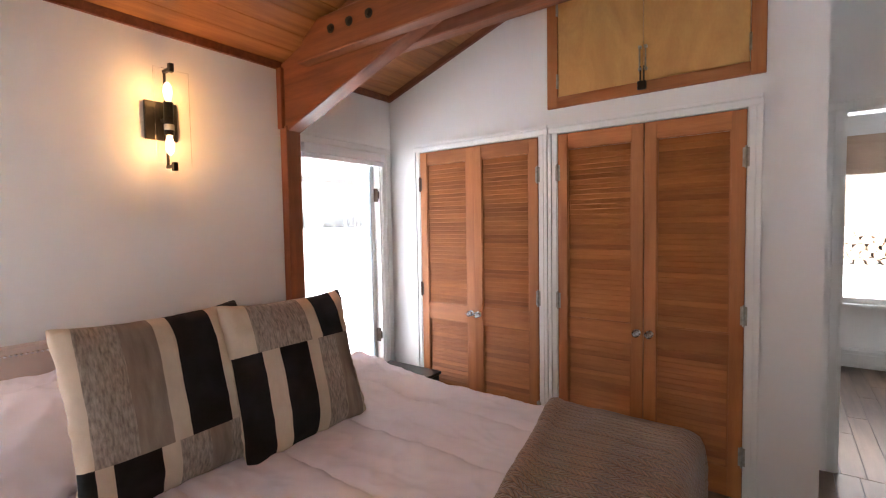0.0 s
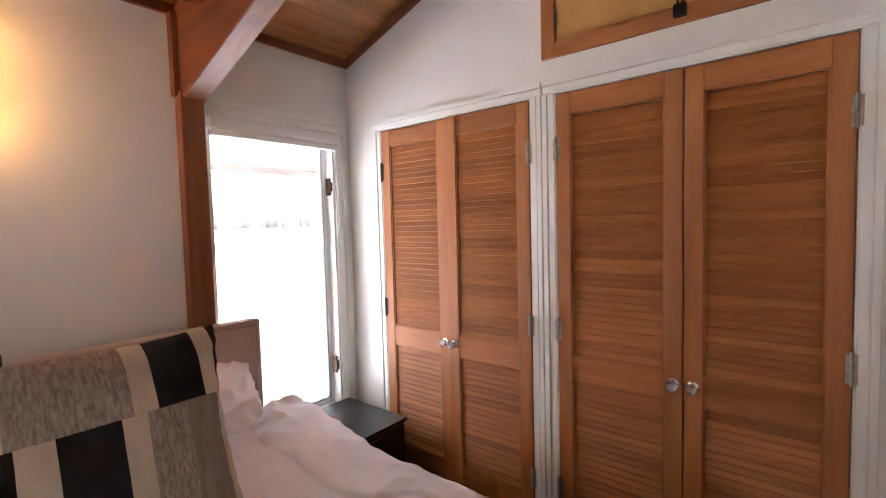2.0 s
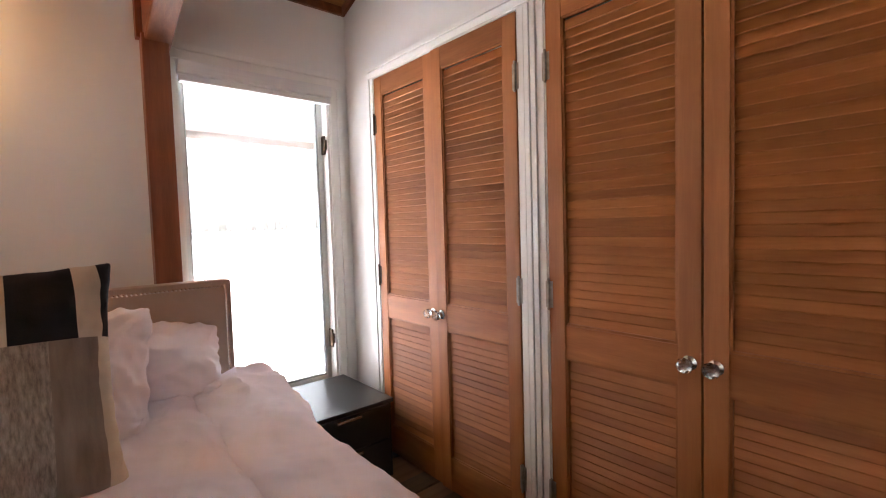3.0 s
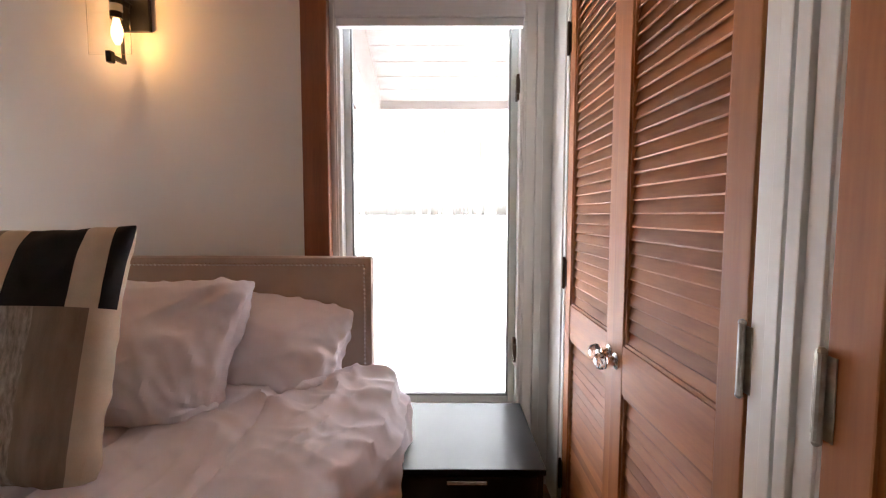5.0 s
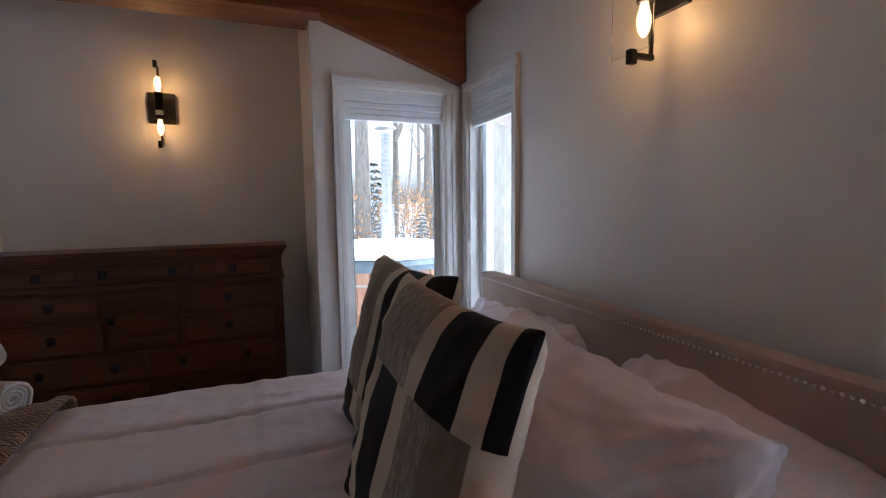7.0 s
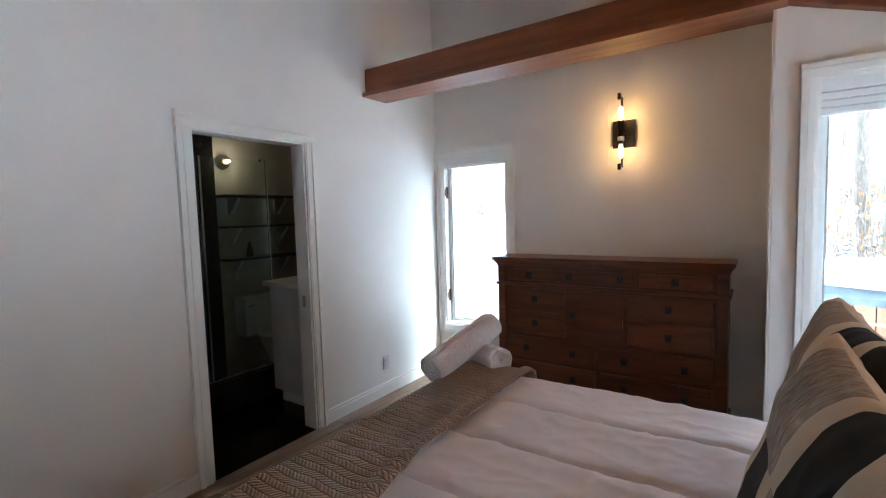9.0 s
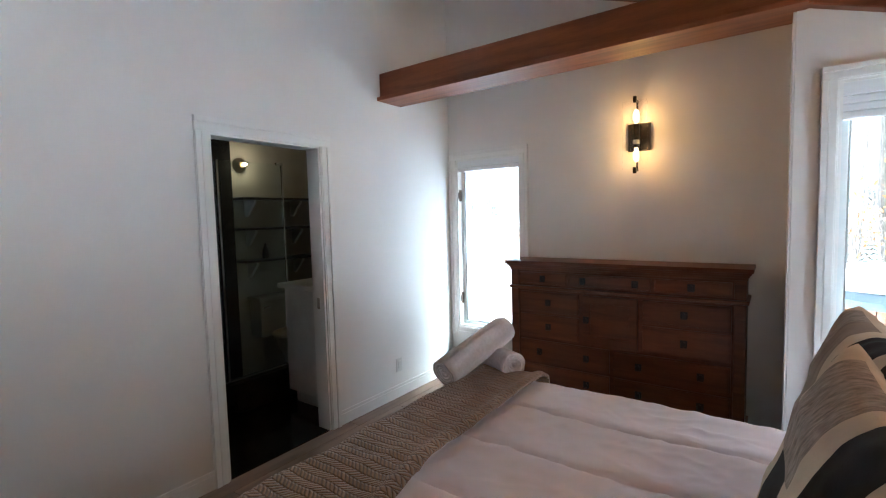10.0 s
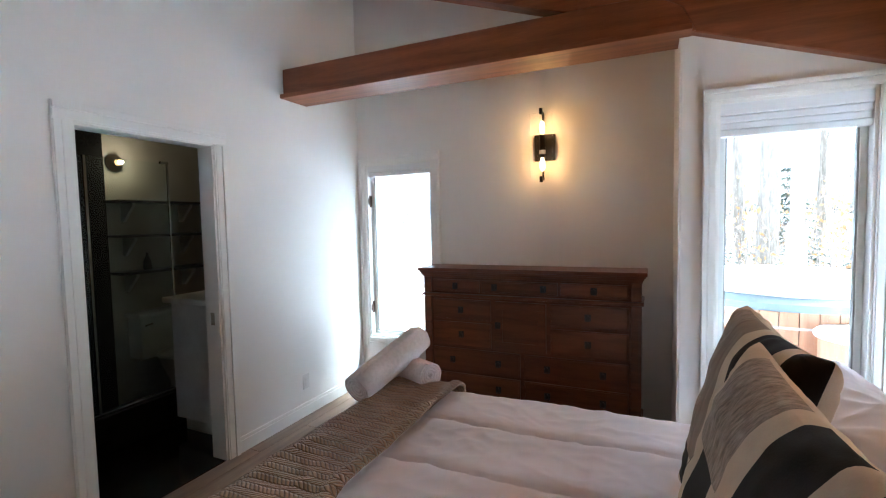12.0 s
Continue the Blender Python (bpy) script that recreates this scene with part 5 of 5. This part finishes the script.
def conifer(seed, height):
    rng = random.Random(seed)
    ob = thing("fir_tree", "small dark fir tree dusted with snow", "tree", group="firs by the deck")
    bm = B()
    rod(bm, (0, 0, -0.3), (0, 0, height), 0.07, 0.01, 8)
    part("trunk", bm, BARK, ob)
    bm, sn = B(), B()
    z = 0.25
    while z < height:
        R = 0.42 * (height - z) + 0.05
        n = 9
        for k in range(n):
            a = 2 * math.pi * (k + rng.random()) / n
            tip = Vector((math.cos(a) * R, math.sin(a) * R, z - 0.25 * R))
            base = Vector((0, 0, z + 0.05))
            for s in range(9):
                f = (s + 0.6) / 9
                c = base.lerp(tip, f)
                w = 0.16 * R * (1.15 - f) + 0.03
                side = Vector((-math.sin(a), math.cos(a), 0))
                for sg in (-1, 1):
                    out = side * sg * w + Vector((math.cos(a), math.sin(a), 0)) * 0.6 * w - Vector((0, 0, 0.25 * w))
                    bm.faces.new([bm.verts.new(p) for p in (c, c + out * 0.5 + Vector((0, 0, 0.02)), c + out, c + out * 0.4 - Vector((0, 0, 0.04)))])
                    if rng.random() < 0.75:
                        u = Vector((0, 0, 0.02))
                        sn.faces.new([sn.verts.new(p + u) for p in (c, c + out * 0.6 + Vector((0, 0, 0.02)), c + out * 0.85, c + out * 0.3 + Vector((math.cos(a), math.sin(a), 0)) * 0.05)])
        z += 0.17
    part("crown", bm, NEEDLES, ob)
    part("snow_load", sn, SNOW, ob, "snow lying on the branches")
    return ob


def planted(ob, spots, rng):
    first = True
    for x, y, s in spots:
        m = pose(x, y, ground_z(x, y), 0, 0, rng.uniform(0, 360)) @ Matrix.Diagonal((s, s, s, 1))
        if first:
            ob.matrix_basis, first = m, False
        else:
            c = copy_thing(ob, Matrix.Identity(4))
            c.matrix_basis = m


rng = random.Random(12)
protos = []
for sd, h, r, mt in ((1, 11, 0.17, BARK), (2, 13, 0.22, BARK), (3, 9, 0.11, PALEBARK), (5, 12, 0.15, BARK)):
    ob = thing("bare_tree", "leafless winter tree with snowy bark", "tree", group="bare trees round the house")
    part("trunk", bare_tree(sd, h, r), mt, ob, smooth=True)
    protos.append(ob)
spots = [[] for _ in protos]
for k in range(150):
    a = radians(rng.uniform(20, 275))
    d = rng.uniform(11.5, 46)
    x, y = -2 + d * math.cos(a), -2 + d * math.sin(a)
    if y < -6 and x > -6:
        continue
    spots[k % 4].append((x, y, rng.uniform(0.8, 1.25)))
spots[0] += [(-16.2, 1.4, 1.1), (-17.0, 3.2, 0.95)]
spots[1] += [(-16.8, 2.0, 1.0), (-14.8, 3.9, 0.8)]
for ob, sp in zip(protos, spots):
    planted(ob, sp, rng)
# large pale trunk close to the deck
ob = thing("beech_tree", "large pale beech trunk beside the deck", "tree", pose(-8.6, 3.3, -0.4))
part("trunk", bare_tree(21, 17, 0.42), PALEBARK, ob, smooth=True)
planted(conifer(4, 2.6), [(-12.2, 1.6, 0.55), (-12.8, 2.9, 0.6), (-15.5, 2.2, 1.2), (-11.6, 0.4, 0.45), (-14.5, 4.6, 1.2), (-16, -1.5, 0.9)], rng)
bm = B()
for k in range(110):
    a = radians(rng.uniform(110, 215))
    d = rng.uniform(10.5, 24)
    x, y = -2 + d * math.cos(a), -1 + d * math.sin(a)
    leafy(bm, (x, y, ground_z(x, y) + rng.uniform(0.5, 1.6)), (0.8, 0.8, 0.45), 150, 0.13, rng)
thing("dry_beech_leaves", "scattered rust-brown leaves on low beech saplings", "foliage", bm=bm, material=BEECHLEAF, kind="stuff")
bm = B()


def twig(bm, a, b, r):
    """A three-sided sliver, cheap enough for thousands."""
    a, b = Vector(a), Vector(b)
    feet = [bm.verts.new(a + Vector((r * math.cos(k * 2.094), r * math.sin(k * 2.094), 0))) for k in range(3)]
    tip = bm.verts.new(b)
    for k in range(3):
        bm.faces.new((feet[k], feet[(k + 1) % 3], tip))


for k in range(2200):
    a = radians(rng.uniform(125, 215) if k % 3 else rng.uniform(30, 262))
    d = rng.uniform(10, 30)
    x, y = -2 + d * math.cos(a), -1 + d * math.sin(a)
    z = ground_z(x, y)
    t = Vector((rng.uniform(-0.4, 0.4), rng.uniform(-0.4, 0.4), rng.uniform(1.2, 3.4)))
    twig(bm, (x, y, z), Vector((x, y, z)) + t, 0.02)
    for _ in range(6):
        b = Vector((x, y, z)) + t * rng.uniform(0.25, 0.9)
        twig(bm, b, b + Vector((rng.uniform(-0.7, 0.7), rng.uniform(-0.7, 0.7), rng.uniform(0.1, 0.6))), 0.010)
thing("undergrowth", "thin bare twigs and saplings in the snow", "brush", bm=bm, material=BARK, kind="stuff")

# ---- fence and firewood beyond the hall ----
fence = thing("wooden_fence", "tall pale cedar board fence behind the woodpile", "fence", kind="structure")
bm = box(B(), -0.012, 0.012, -0.068, 0.068, -0.3, 2.6, 0.003)
me = mesh_of("board", bm, FENCEWOOD)
for k in range(50):
    shared("board", me, fence, pose(8.2 + 0.006 * (k % 2), -7.6 + k * 0.14, 0.95))
part("rail", box(B(), 8.216, 8.26, -7.7, -0.6, 2.85, 2.94), FENCEWOOD, fence)
bm = B()
prism(bm, [(4.4, -0.6), (8.9, -0.6), (8.9, 0.76), (7.1, 0.73), (6.2, 0.45), (5.2, -0.05), (4.4, -0.34)], "y", -9.5, 0.5)
setting("snow_bank", bm, SNOW, "sloping bank of snow below the woodpile", "snow", smooth=True)
pile = thing("woodpile", "stacked split firewood dusted with snow", "firewood", pose(0, 0, 1.08))
bm = B()
prism(bm, [(-0.08, -0.045), (0.08, -0.055), (0.07, 0.04), (0.0, 0.075), (-0.07, 0.045)], "x", -0.2, 0.2)
me1 = mesh_of("log", bm, LOGWOOD)
bm = B()
rod(bm, (-0.2, 0, 0), (0.2, 0, 0), 0.065, n=9)
me2 = mesh_of("log", bm, LOGWOOD)
sn = B()
for row in range(5):
    for k in range(24 - row):
        y = -6.2 + k * 0.165 + 0.08 * (row % 2) + rng.uniform(-0.01, 0.01)
        top = 0.85 + 0.5 * math.exp(-((y + 5.2) / 0.7) ** 2) + 0.1 * noise.noise(Vector((y * 2, 0, 0)))
        z = -0.3 + row * 0.125
        if z > top - 0.2:
            continue
        shared("log", me1 if rng.random() < 0.65 else me2, pile, pose(7.6 + rng.uniform(-0.05, 0.05), y, z, rng.uniform(0, 360), 0, rng.uniform(-4, 4)))
        if row >= 3 and rng.random() < 0.6:
            ball(sn, (7.55, y, z + 0.07), 0.085, 1.8, 0.9, 0.3, 8)
part("snow_dusting", sn, SNOW, pile, smooth=True)

# ---- floor boards, those in sight ----
hall = tagged(new("floor_hall"), "grey-brown wooden plank floor in the hall", "floor", kind="structure")
k = 0
y = -6.1
while y < -1.2:
    x = 0.50 - (k * 0.37) % 1.1
    while x < 3.3:
        L = 1.3
        a, b = max(x, 0.652), min(x + L, 3.3)
        if b - a > 0.05:
            if not (a < 0.77 and not (-3.6 < y < -2.8)):
                part("plank", box(B(), a + 0.001, b - 0.001, y + 0.001, y + 0.119, -0.02, 0.0, 0.0012), OAKFLOOR, hall)
        x += L
    y += 0.12
    k += 1
setting("floor_hall_base", box(B(), 0.651, 3.4, -6.2, -1.2, -0.12, -0.021), SIDING, "subfloor of the hall", "floor")
k = 0
bed_floor = bpy.data.objects["floor"]
y = BATH_Y
while y < -0.13:
    x = DRESS_X - (k * 0.43) % 1.2
    while x < 0.65:
        a, b = max(x, DRESS_X), min(x + 1.4, 0.649)
        if b - a > 0.05 and (a > -0.7 or b < -2.8 or y < -2.2):
            part("plank", box(B(), a + 0.001, b - 0.001, y + 0.001, y + 0.119, -0.012, 0.0, 0.0012), OAKFLOOR, bed_floor)
        x += 1.4
    y += 0.12
    k += 1
